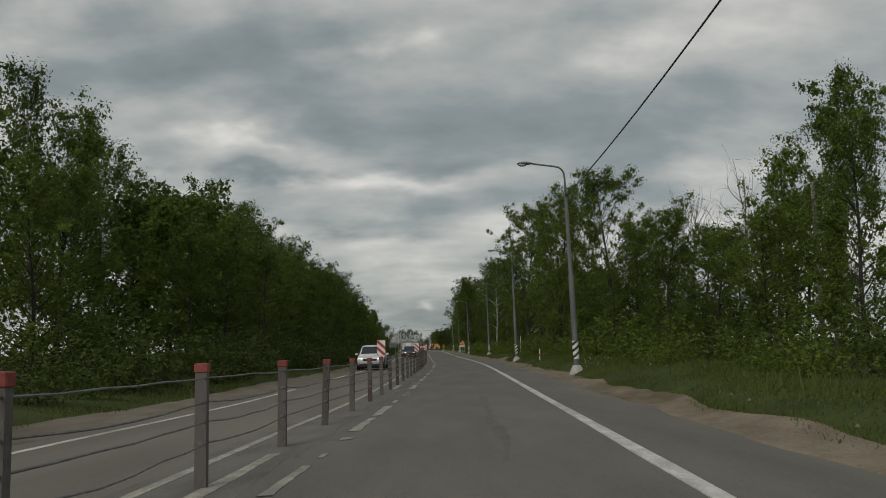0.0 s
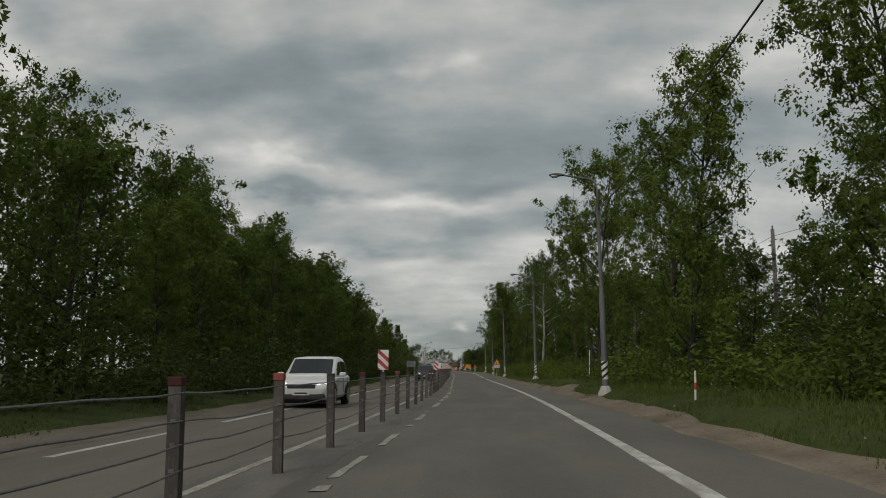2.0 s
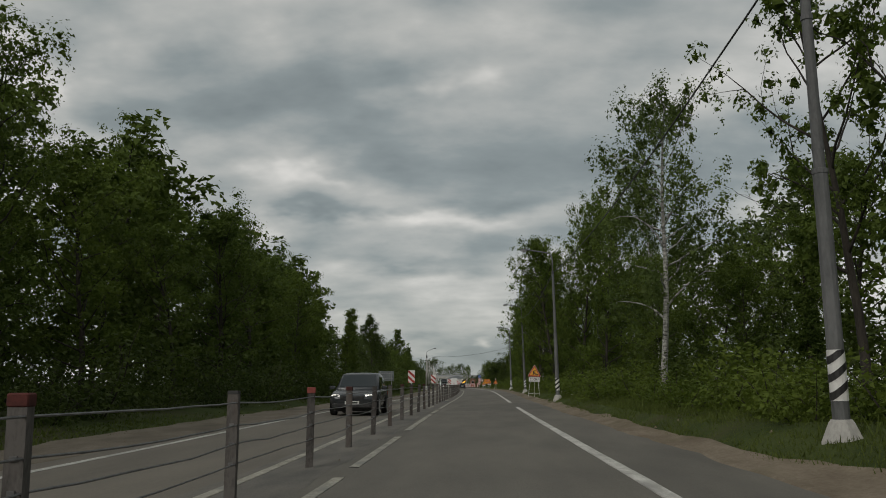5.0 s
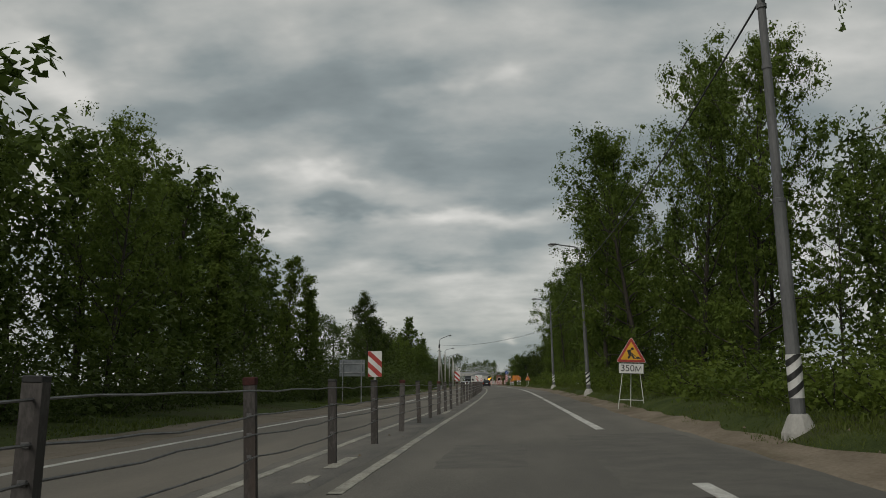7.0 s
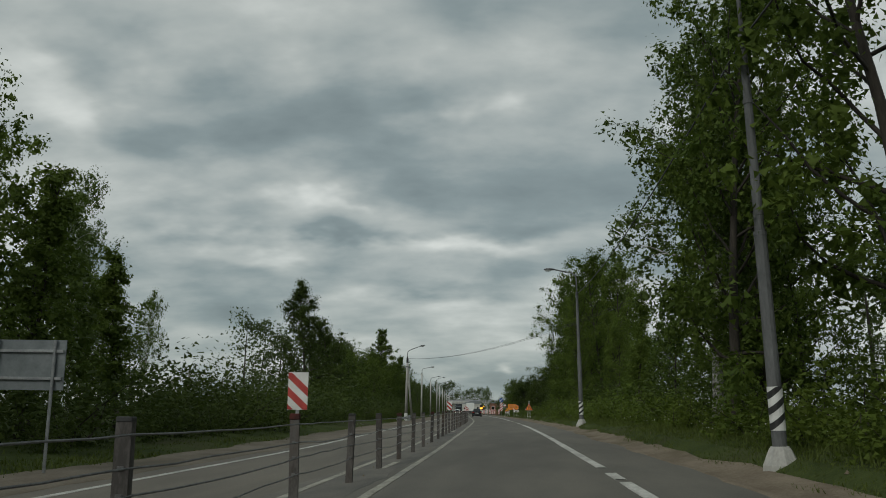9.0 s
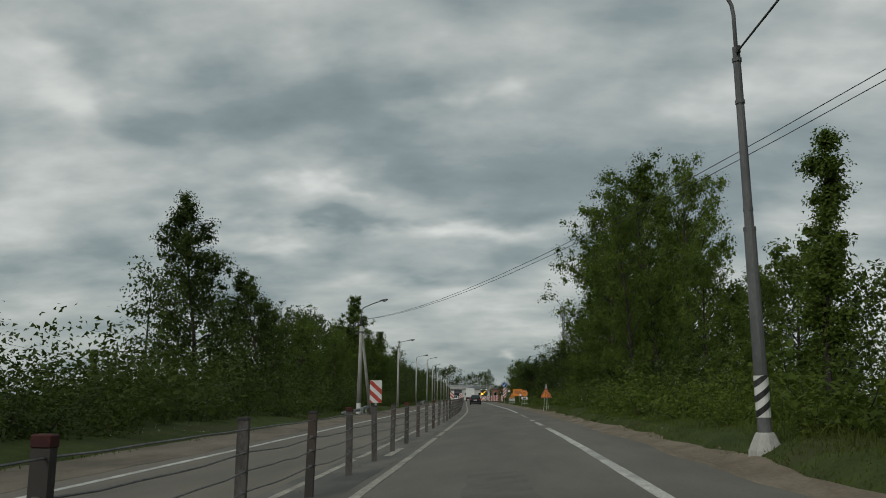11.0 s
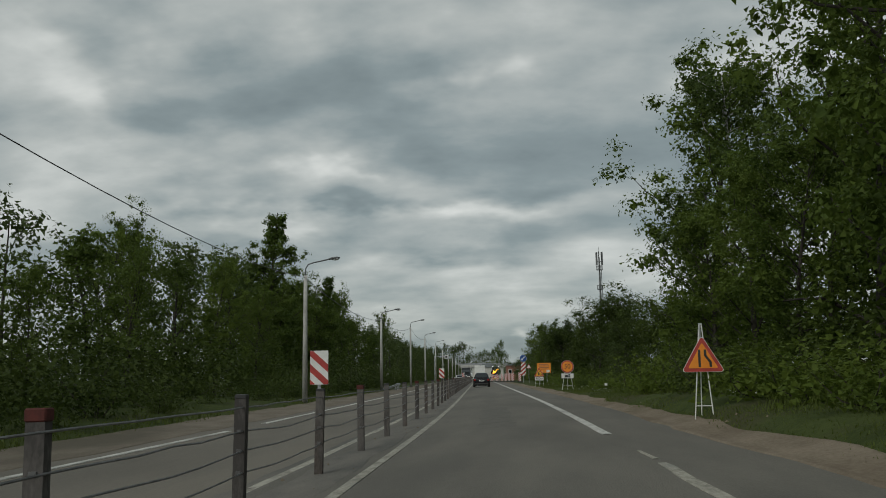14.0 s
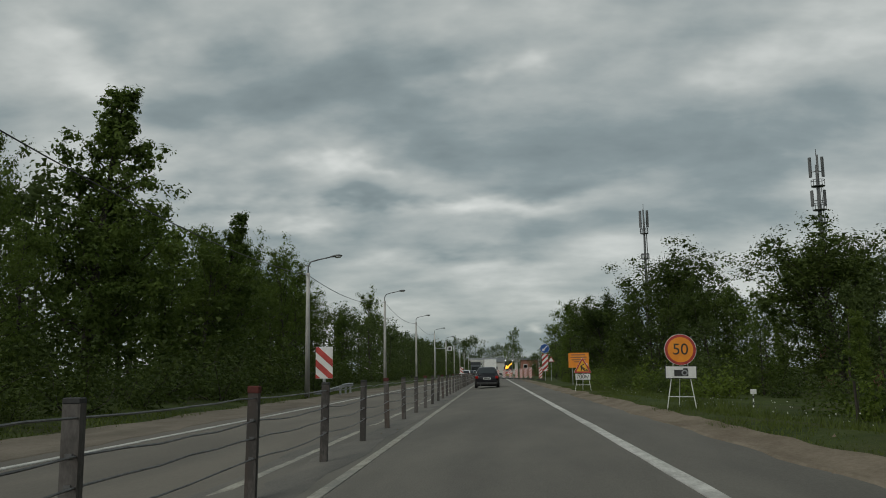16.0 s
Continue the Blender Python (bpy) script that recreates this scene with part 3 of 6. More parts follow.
def build_barrier():
    barrier = thing("cable_barrier", "grey steel posts with four slack cables along the middle of the road", "barrier", kind="structure")
    g = Geo()  # open channel section
    sec = [(-0.055, -0.04), (0.055, -0.04), (0.055, 0.04), (0.037, 0.04), (0.037, -0.025), (-0.037, -0.025), (-0.037, 0.04), (-0.055, 0.04)]
    g.loft([[(x, y, z) for x, y in sec] for z in (-0.12, 0.5, POST_H - 0.01, POST_H)])
    post_mesh = g.mesh("post", M_POST)
    g = Geo().box((-0.064, -0.05, 0), (0.064, 0.05, 0.085), bevel=0.008)
    cap_mesh = g.mesh("red_cap", M_CAP)
    g = Geo().box((-0.056, -0.045, 0.03), (0.056, 0.045, 0.068), bevel=0.006)
    grey_cap = g.mesh("top_clip", M_PLASTIC)
    g = Geo()
    for hz in CABLE_Z[1:]:
        g.box((-0.022, -0.052, hz - 0.014), (0.022, -0.038, hz + 0.014))
    hook_mesh = g.mesh("cable_hook", M_HOOK)
    g = Geo().box((-0.062, -0.048, 0), (0.062, 0.048, 0.075), bevel=0.008)
    old_cap = g.mesh("worn_cap", M_OLDCAP)
    ys = post_places()
    r = random.Random(12)
    for i, y in enumerate(ys):
        p = spot(y, barrier_o(y))
        m = Matrix.Translation(p) @ pose(0, 0, 0, r.gauss(0, 0.7), r.gauss(0, 0.9), heading(y) + r.gauss(0, 3))
        ob = new("post", post_mesh)
        ob.matrix_basis, ob.parent = m, barrier
        if y < 25 or (y < 100 and i % 4 == 0):
            cap = new("red_cap", cap_mesh)
        elif i % 3 == 0:
            cap = new("worn_cap", old_cap)
        else:
            cap = new("top_clip", grey_cap)
        cap.parent, cap.matrix_basis = ob, pose(0, 0, POST_H - 0.06)
        hk = new("cable_hook", hook_mesh)
        hk.parent = ob
    for hz in CABLE_Z:
        pts = []
        for a, b in zip(ys[:-1], ys[1:]):
            sag = r.uniform(0.0, 0.05) if hz < 1.0 else r.uniform(0.0, 0.02)
            for s in range(6):
                f = s / 6
                y = a + (b - a) * f
                q = spot(y, barrier_o(y), hz - sag * 4 * f * (1 - f) + 0.006 * r.gauss(0, 1) * (1 if s else 0))
                q.x += 0.045
                pts.append(q)
        part("cable", Geo().tube(pts, 0.0085, 5), M_CABLE, barrier, "rusty slack steel cable")


CABLE_Z = (1.02, 0.80, 0.62, 0.42)
build_barrier()


def striped_plate(w, h, parent, m, lean=1, name="striped_plate"):
    """White plate with slanting red bars, in front of m's y = 0."""
    plate = part(name, Geo().plate([(-w / 2, 0), (w / 2, 0), (w / 2, h), (-w / 2, h)], 0.006, m), M_WHITE, parent, "white plate with red slanting bars")
    step = w * 0.85
    k = 0
    z = -w * 1.0
    while z < h:
        lo = [(-w / 2, z), (w / 2, z + lean * w * 0.9), (w / 2, z + lean * w * 0.9 + step * 0.5), (-w / 2, z + step * 0.5)]
        # clip to the plate
        poly = lo
        for lim, sgn in ((0.004, 1), (h - 0.004, -1)):
            outp = []
            for i in range(len(poly)):
                p, q = poly[i], poly[(i + 1) % len(poly)]
                ip, iq = sgn * (p[1] - lim) >= 0, sgn * (q[1] - lim) >= 0
                if ip:
                    outp.append(p)
                if ip != iq:
                    t = (lim - p[1]) / (q[1] - p[1])
                    outp.append((p[0] + t * (q[0] - p[0]), lim))
            poly = outp
            if len(poly) < 3:
                break
        if len(poly) >= 3:
            part("red_bar", Geo().plate(poly, 0.003, m, -0.004), M_RED, plate)
        z += step
        k += 1
    return plate


def build_markers():
    for y in (27.0, 50.3, 77.0, 117.0, 131.7, 158.4, 196.0, 232.4, 262.4, 318.0):
        y = min(post_places(), key=lambda v: abs(v - y))
        p = spot(y, barrier_o(y), POST_H)
        t = thing("marker_plate", "red and white striped marker plate on a barrier post", "road marker", "marker plates on the barrier",
                  Matrix.Translation(p) @ pose(0, 0, 0, 0, 0, heading(y)))
        part("bracket", Geo().box((-0.02, 0.005, -0.25), (0.02, 0.03, 0.32)), M_GALV, t)
        striped_plate(0.25, 0.46, t, pose(0, 0, 0.06), -1)


build_markers()

# ------------------------------------------------------------------ street lamps and wires
def cobra_head(g_body, g_lens, tip, direction, length=0.55):
    d = Vector(direction).normalized()
    side = d.cross(Vector((0, 0, 1))).normalized()
    up = side.cross(d)
    rings = []
    for f, w, h in ((0, 0.04, 0.035), (0.12, 0.08, 0.06), (0.4, 0.14, 0.085), (0.75, 0.15, 0.08), (1.0, 0.08, 0.03)):
        c = Vector(tip) + d * (f * length)
        rings.append([c + side * (w * math.cos(a)) + up * (h * (math.sin(a) if math.sin(a) > 0 else 0.35 * math.sin(a))) for a in np.linspace(0, 2 * math.pi, 12, False)])
    g_body.loft(rings)
    rings = []
    for f, w, h in ((0.35, 0.05, 0.02), (0.55, 0.12, 0.07), (0.8, 0.12, 0.07), (0.95, 0.05, 0.02)):
        c = Vector(tip) + d * (f * length) - up * 0.02
        rings.append([c + side * (w * math.cos(a)) - up * (h * max(math.sin(a), 0.0)) for a in np.linspace(0, 2 * math.pi, 10, False)])
    g_lens.loft(rings)


def lamp_post_right(y, o, top, reach=1.6, tilt=0.0):
    foot = spot(y, o, -0.03)
    t = thing("street_lamp", "dark steel street lamp with a black and white banded foot", "street lamp", "lamps along the verge",
              Matrix.Translation(foot) @ pose(0, 0, 0, 0, tilt, heading(y)))
    h = top - foot.z
    stem = h - 1.15
    joint = 3.4
    part("pole", Geo().tube([(0, 0, 0.1), (0, 0, joint), (0, 0, joint + 0.01), (0, 0, stem)], [0.105, 0.092, 0.074, 0.060], 12), M_POLE, t, smooth=False)
    for z in (joint - 0.06, joint + 0.25, joint + 2.0, stem - 0.25):
        part("clamp_band", Geo().tube([(0, 0, z), (0, 0, z + 0.06)], 0.100 if z < joint else 0.078, 12), M_POLE, t)
    g = Geo()
    g.loft([[(r * math.cos(a) , r * math.sin(a), z) for a in np.linspace(math.pi / 4, 2 * math.pi + math.pi / 4, 8, False)] for z, r in ((-0.1, 0.27), (0.02, 0.26), (0.24, 0.16), (0.28, 0.13))])
    part("foot", g, M_CONCRETE, t, "pale concrete foot")
    # slanting bands round the pole
    k = 14
    g_w = Geo().tube([(0, 0, 0.50), (0, 0, 1.12)], 0.1075, 14, False)
    band = part("white_band", g_w, M_WHITE, t)
    for j in range(3):
        g_b = Geo()
        z0 = 0.50 + j * 0.22
        rings_lo = [(0.111 * math.cos(2 * math.pi * i / k), 0.111 * math.sin(2 * math.pi * i / k), z0 + 0.10 * (1 + math.cos(2 * math.pi * i / k)) * 0.9) for i in range(k)]
        rings_hi = [(x, yy, min(z + 0.10, 1.12)) for x, yy, z in rings_lo]
        g_b.loft([rings_lo, rings_hi], False)
        part("black_band", g_b, M_BLACK, band)
    arm = [(0, 0, stem - 0.4), (0, 0, stem + 0.55), (-0.02, 0, stem + 0.72), (-0.08, 0, stem + 0.86), (-0.20, 0, stem + 0.95), (-0.36, 0, stem + 0.99), (-reach + 0.5, 0, stem + 1.12)]
    part("arm", Geo().tube(arm, [0.033] * 7, 8), M_POLE, t, smooth=True)
    gb, gl = Geo(), Geo()
    cobra_head(gb, gl, arm[-1], (-1, 0, 0.04))
    head = part("lamp_head", gb, M_POLE, t, "grey cobra lamp head", True)
    part("lens", gl, M_LENS, head, "", True)
    g = Geo().tube([(0, -0.09, stem - 0.1), (0, 0.09, stem - 0.1)], 0.03, 8).box((-0.03, -0.14, stem - 0.14), (0.03, -0.09, stem - 0.02))
    part("insulator", g, M_PLASTIC, t)
    return Vector((foot.x + math.sin(radians(tilt)) * stem, foot.y, foot.z + stem - 0.1))


RIGHT_LAMPS = [(-4.0, 4.0, 8.2), (30.3, 3.98, 7.85, 1.6, -1.6), (59.8, 4.02, 7.98, 1.6, -1.1), (94.8, 4.42, 8.25, 1.65, -1.0), (128.9, 4.05, 8.15, 1.6, -1.3), (160.6, 4.04, 8.2, 1.55, -2.0),
               (190.0, 4.05, 8.15, 1.5, -1.2)]
RIGHT_TOPS = [lamp_post_right(*r) for r in RIGHT_LAMPS]


def wire(a, b, sag, radius, label):
    a, b = Vector(a), Vector(b)
    pts = [a.lerp(b, f) - Vector((0, 0, sag * 4 * f * (1 - f))) for f in np.linspace(0, 1, 15)]
    ob = new("overhead_wire", Geo().tube(pts, radius, 5).mesh("overhead_wire", M_WIRE))
    tagged(ob, label, "wire", "overhead wires")


for a, b in zip(RIGHT_TOPS[:-1], RIGHT_TOPS[1:]):
    wire(a, b, 0.45, 0.018, "black insulated cable slung between street lamps")


def lamp_post_left(y, o, top, concrete=False):
    foot = spot(y, o, -0.05)
    t = thing("street_lamp", "slim pale concrete street lamp on the far verge", "street lamp", "lamps beyond the oncoming lane",
              Matrix.Translation(foot) @ pose(0, 0, 0, 0, 0, heading(y)))
    stem = top - foot.z - 0.75
    part("pole", Geo().tube([(0, 0, 0), (0, 0, stem * 0.5), (0, 0, stem)], [0.12, 0.10, 0.08], 10), M_CONCRETE, t, smooth=True)
    arm = [(0, 0, stem - 0.3), (0, 0, stem + 0.3), (0.12, 0, stem + 0.5), (0.4, 0, stem + 0.58), (1.0, 0, stem + 0.7)]
    part("arm", Geo().tube(arm, 0.03, 7), M_POLE, t, smooth=True)
    gb, gl = Geo(), Geo()
    cobra_head(gb, gl, arm[-1], (1, 0, 0.12))
    head = part("lamp_head", gb, M_POLE, t, "grey cobra lamp head", True)
    part("lens", gl, M_LENS, head, "", True)
    return Vector((foot.x, foot.y, foot.z + stem - 0.1))


LEFT_TOPS = []
for y, o, top in ((258.5, -8.3, 6.72), (288.0, -8.25, 6.68), (314.0, -8.0, 7.5), (344, -8.3, 7.6), (374, -8.3, 7.7), (404, -8.3, 7.7), (436, -8.3, 7.8), (468, -8.3, 7.8), (500, -8.3, 7.8), (545, -8.3, 7.8), (590, -8.3, 7.8)):
    LEFT_TOPS.append(lamp_post_left(y, o, top))


def braced_pole(y, o):
    """The first lamp of the far side: a thick concrete pole with a leaning strut."""
    foot = spot(y, o, -0.05)
    t = thing("street_lamp", "concrete street lamp with a leaning strut and painted foot", "street lamp", at=Matrix.Translation(foot) @ pose(0, 0, 0, 0, 0.6, heading(y)))
    part("pole", Geo().tube([(0, 0, 0), (0, 0, 2.8), (0, 0, 5.7)], [0.15, 0.125, 0.095], 10), M_CONCRETE, t, smooth=True)
    part("white_foot", Geo().tube([(0, 0, 0), (0, 0, 0.75)], [0.155, 0.149], 10), M_WHITE, t)
    part("strut", Geo().tube([(0.35, 2.7, 0), (0.2, 1.5, 2.4), (0.03, 0.12, 5.1)], [0.11, 0.095, 0.075], 8), M_CONCRETE, t, "leaning concrete strut", True)
    part("band", Geo().tube([(0, 0, 4.95), (0, 0, 5.03)], 0.14, 10), M_POLE, t)
    g = Geo().box((-0.35, -0.04, 4.9), (0.35, 0.04, 4.96))
    part("crossarm", g, M_POLE, t)
    part("socket", Geo().tube([(0, 0, 5.35), (0, 0, 5.68), (0, 0, 5.95)], [0.115, 0.105, 0.04], 10), M_PLASTIC, t, "black tapered arm socket")
    arm = [(0, 0, 5.6), (0, 0, 6.25), (0.03, 0, 6.38), (0.12, 0, 6.48), (0.55, 0, 6.68), (1.05, 0, 6.87)]
    part("arm", Geo().tube(arm, 0.032, 8), M_POLE, t, smooth=True)
    gb, gl = Geo(), Geo()
    cobra_head(gb, gl, arm[-1], (1, 0, 0.25))
    head = part("lamp_head", gb, M_POLE, t, "grey cobra lamp head", True)
    part("lens", gl, M_LENS, head, "", True)
    return Vector((foot.x, foot.y, foot.z + 5.4))


def utility_pole(y, o, top, label, brace=0.0):
    foot = spot(y, o, -0.1)
    t = thing("utility_pole", label, "utility pole", "wooden utility poles", Matrix.Translation(foot))
    h = top - foot.z
    part("pole", Geo().tube([(0, 0, 0), (0.03, 0, h * 0.5), (0, 0, h)], [0.12, 0.1, 0.08], 8), M_DEAD, t, smooth=True)
    part("insulator", Geo().tube([(0, 0, h), (0, 0, h + 0.15)], 0.03, 6), M_PLASTIC, t)
    if brace:
        part("strut", Geo().tube([(brace, 0.2, 0), (0.05, 0.02, h * 0.85)], [0.1, 0.07], 8), M_DEAD, t)
    return Vector((foot.x, foot.y, top - 0.3))


CROSS_TOP = utility_pole(182.0, 8.75, 7.2, "grey weathered wooden utility pole among trees")
BRACED_TOP = braced_pole(228.7, -7.9)
for d in (-0.25, 0.3):
    wire(BRACED_TOP + Vector((d * 0.3, 0, 0.35)), CROSS_TOP + Vector((d * 0.6, 0, 0.2)), 1.1, 0.008, "thin wire crossing over the road")
wire(BRACED_TOP, LEFT_TOPS[0], 0.5, 0.012, "twisted cable between lamps of the far side")
for a, b in zip(LEFT_TOPS[:6], LEFT_TOPS[1:7]):
    wire(a, b, 0.5, 0.015, "twisted cable between lamps of the far side")
# a lighter line farther into the wood
TELE = [(-12, 13.0, 8.6), (33.6, 14.0, 7.6), (66, 12.0, 7.0), (100, 11.5, 7.4)]


tops = [utility_pole(y, o, z, "grey weathered wooden utility pole among trees") for y, o, z in TELE]
for a, b in zip(tops[:-1], tops[1:]):
    wire(a, b, 0.5, 0.008, "thin wire along the wood's edge")
far_pole = utility_pole(216, -24.2, 4.4, "grey wooden utility pole with a strut in the clearing", -1.1)
other = utility_pole(246, -30.5, 4.6, "grey wooden utility pole in the clearing")
wire(far_pole, other, 0.3, 0.01, "thin wire across the clearing")

# ------------------------------------------------------------------ road signs
def tripod(t, w_top, w_foot, z_top, bar_z, depth=0.55):
    """Thin white legs: two in front, one behind, and a cross bar."""
    for s in (-1, 1):
        part("leg", Geo().tube([(s * w_foot / 2, -0.02, 0.0), (s * w_top / 2, 0.03, z_top)], 0.012, 6), M_WHITE, t)
    part("back_leg", Geo().tube([(0.0, depth, 0.0), (0, 0.05, z_top)], 0.012, 6), M_WHITE, t)
    part("cross_bar", Geo().tube([(-w_foot / 2 * 0.93, 0.0, bar_z), (w_foot / 2 * 0.93, 0.0, bar_z)], 0.011, 6), M_WHITE, t)


def sign_at(name, label, y, o, sink=0.02, turn=0.0, lean=0.0):
    p = spot(y, o, -sink)
    return thing(name, label, "road sign", at=Matrix.Translation(p) @ pose(0, 0, 0, 0, lean, heading(y) + turn))


def triangle_face(t, side, z, inner=None):
    """White rim, red border, yellow field, standing in front of the legs."""
    m = pose(0, -0.06, 0)
    plate = part("triangle", Geo().plate(round_triangle(side, z, 0.04), 0.004, m), M_WHITE, t, "warning triangle with red border and yellow field")
    part("red_border", Geo().plate(round_triangle(side * 0.97, z + side * 0.008, 0.038), 0.003, m, -0.004), M_RED, plate)
    part("yellow_field", Geo().plate(round_triangle(side * 0.70, z + side * 0.088, 0.02), 0.003, m, -0.008), inner or M_YELLOW, plate)
    return plate, pose(0, -0.072, z)


def bar(g, m, x0, z0, x1, z1, w):
    d = Vector((x1 - x0, z1 - z0)).normalized()
    nx, nz = -d.y * w / 2, d.x * w / 2
    g.plate([(x0 + nx, z0 + nz), (x0 - nx, z0 - nz), (x1 - nx, z1 - nz), (x1 + nx, z1 + nz)], 0.003, m)


def digging_symbol(plate, m, s):
    g = Geo()
    bar(g, m, -0.10 * s, 0.13 * s, -0.03 * s, 0.25 * s, 0.06 * s)
    bar(g, m, -0.03 * s, 0.22 * s, -0.07 * s, 0.38 * s, 0.10 * s)
    bar(g, m, 0.10 * s, 0.13 * s, 0.02 * s, 0.26 * s, 0.06 * s)
    bar(g, m, -0.13 * s, 0.37 * s, 0.0 * s, 0.41 * s, 0.05 * s)
    bar(g, m, -0.06 * s, 0.36 * s, 0.16 * s, 0.2 * s, 0.025 * s)
    g.plate(disc(0.045 * s, 14, 0.04 * s, 0.455 * s), 0.003, m)
    g.plate([(0.10 * s, 0.125 * s), (0.33 * s, 0.125 * s), (0.22 * s, 0.21 * s)], 0.003, m)
    part("symbol", g, M_BLACK, plate, "black roadworks symbol")


def text_plate(t, w, h, z, text, size, y=-0.03):
    m = pose(0, y, 0)
    pl = part("plate", Geo().plate([(-w / 2 + 0.02, z), (w / 2 - 0.02, z), (w / 2, z + 0.02), (w / 2, z + h - 0.02), (w / 2 - 0.02, z + h), (-w / 2 + 0.02, z + h),
                                    (-w / 2, z + h - 0.02), (-w / 2, z + 0.02)], 0.005, m), M_BLACK, t, "white plate with black edge")
    part("white_field", Geo().plate([(-w / 2 + 0.014, z + 0.014), (w / 2 - 0.014, z + 0.014), (w / 2 - 0.014, z + h - 0.014), (-w / 2 + 0.014, z + h - 0.014)], 0.003, m, -0.004), M_WHITE, pl)
    if text:
        words(text, size, M_BLACK, pose(0, y - 0.008, z + h / 2), pl)
    return pl


def works_sign(y, o, side, plate_text, z_tri, turn=0.0, lean=0.0):
    t = sign_at("roadworks_sign", "red-edged yellow roadworks triangle over a distance plate on thin white legs", y, o, turn=turn, lean=lean)
    tripod(t, side * 0.42, side * 0.86, z_tri + side * 0.3, 0.28)
    plate, m = triangle_face(t, side, z_tri)
    digging_symbol(plate, m, side)
    text_plate(t, side * 0.83, side * 0.35, z_tri - side * 0.375, plate_text, side * 0.31)


works_sign(143.4, 3.7, 0.92, "350м", 1.42, -6, 2.0)
works_sign(289.5, 4.0, 0.82, "700м", 0.80, -4)


def narrowing_sign(y, o):
    t = sign_at("narrowing_sign", "red-edged orange narrowing-road triangle on a tall white tripod", y, o, turn=-5)
    side = 0.80
    for s in (-1, 1):
        part("leg", Geo().tube([(s * 0.17 - 0.02, -0.02, 0.0), (s * 0.02, 0.03, 1.80)], 0.012, 6), M_WHITE, t)
    part("back_leg", Geo().tube([(0.0, 0.5, 0.0), (0, 0.05, 1.8)], 0.012, 6), M_WHITE, t)
    part("cross_bar", Geo().tube([(-0.17, 0.0, 0.25), (0.15, 0.0, 0.25)], 0.011, 6), M_WHITE, t)
    plate, m = triangle_face(t, side, 0.88, M_ORANGE)
    g = Geo()
    bar(g, m, -0.06, 0.09, -0.06, 0.42, 0.045)
    bar(g, m, 0.14, 0.09, 0.14, 0.19, 0.045)
    bar(g, m, 0.14, 0.18, 0.05, 0.31, 0.045)
    bar(g, m, 0.05, 0.30, 0.05, 0.42, 0.045)
    part("symbol", g, M_BLACK, plate, "two black converging lines")


narrowing_sign(237.6, 3.85)


def limit_sign(y, o):
    t = sign_at("speed_limit_sign", "round orange speed limit sign over a camera plate on white legs", y, o, turn=-6, lean=1.0)
    tripod(t, 0.26, 0.64, 1.2, 0.27)
    m = pose(0, -0.06, 0)
    face = part("disc", Geo().plate(disc(0.355, 40, 0, 1.33), 0.004, m), M_WHITE, t, "orange disc with red rim")
    part("red_rim", Geo().plate(disc(0.345, 40, 0, 1.33), 0.003, m, -0.004), M_RED, face)
    part("orange_field", Geo().plate(disc(0.285, 40, 0, 1.33), 0.003, m, -0.008), M_ORANGE, face)
    words("50", 0.36, M_BLACK, pose(0, -0.072, 1.33), face)
    pl = text_plate(t, 0.70, 0.29, 0.675, "", 0.1, -0.04)
    m = pose(0.02, -0.052, 0.675)
    g = Geo()
    g.plate([(-0.17, 0.06), (0.14, 0.06), (0.14, 0.20), (-0.17, 0.20)], 0.003, m)
    g.plate([(0.03, 0.20), (0.13, 0.20), (0.13, 0.235), (0.03, 0.235)], 0.003, m)
    cam_sym = part("symbol", g, M_BLACK, pl, "black camera symbol")
    part("lens_ring", Geo().plate(disc(0.068, 24, 0.06, 0.135), 0.003, m, -0.004), M_GALV, pl)
    part("lens_dot", Geo().plate(disc(0.04, 20, 0.06, 0.135), 0.003, m, -0.008), M_BLACK, pl)


limit_sign(270.3, 4.27)


def detour_board(y, o):
    t = sign_at("detour_board", "orange temporary information board with rows of dark writing on two posts", y, o, turn=-4)
    for x in (-0.45, 0.3):
        part("post", Geo().tube([(x, 0.04, 0), (x, 0.04, 2.3)], 0.03, 8), M_GALV, t)
    b = part("board", Geo().plate([(-0.72, 1.25), (0.72, 1.25), (0.72, 2.3), (-0.72, 2.3)], 0.02, pose(0, 0, 0)), M_ORANGE, t, "orange board")
    m = pose(0, -0.006, 0)
    for z, x0, x1 in ((2.15, -0.5, 0.45), (1.98, -0.55, 0.55), (1.80, -0.5, 0.5), (1.66, -0.3, 0.35)):
        part("writing_bar", Geo().plate([(x0, z - 0.035), (x1, z - 0.035), (x1, z + 0.035), (x0, z + 0.035)], 0.003, m), M_BRICKRED, b)
    part("small_triangle", Geo().plate(round_triangle(0.3, 1.3, 0.02), 0.003, m), M_RED, b)
    part("small_triangle_field", Geo().plate(round_triangle(0.18, 1.33, 0.01), 0.003, m, -0.004), M_YELLOW, b)
    part("small_plate", Geo().plate([(0.25, 1.3), (0.6, 1.3), (0.6, 1.55), (0.25, 1.55)], 0.003, m), M_WHITE, b)


detour_board(313.0, 6.1)


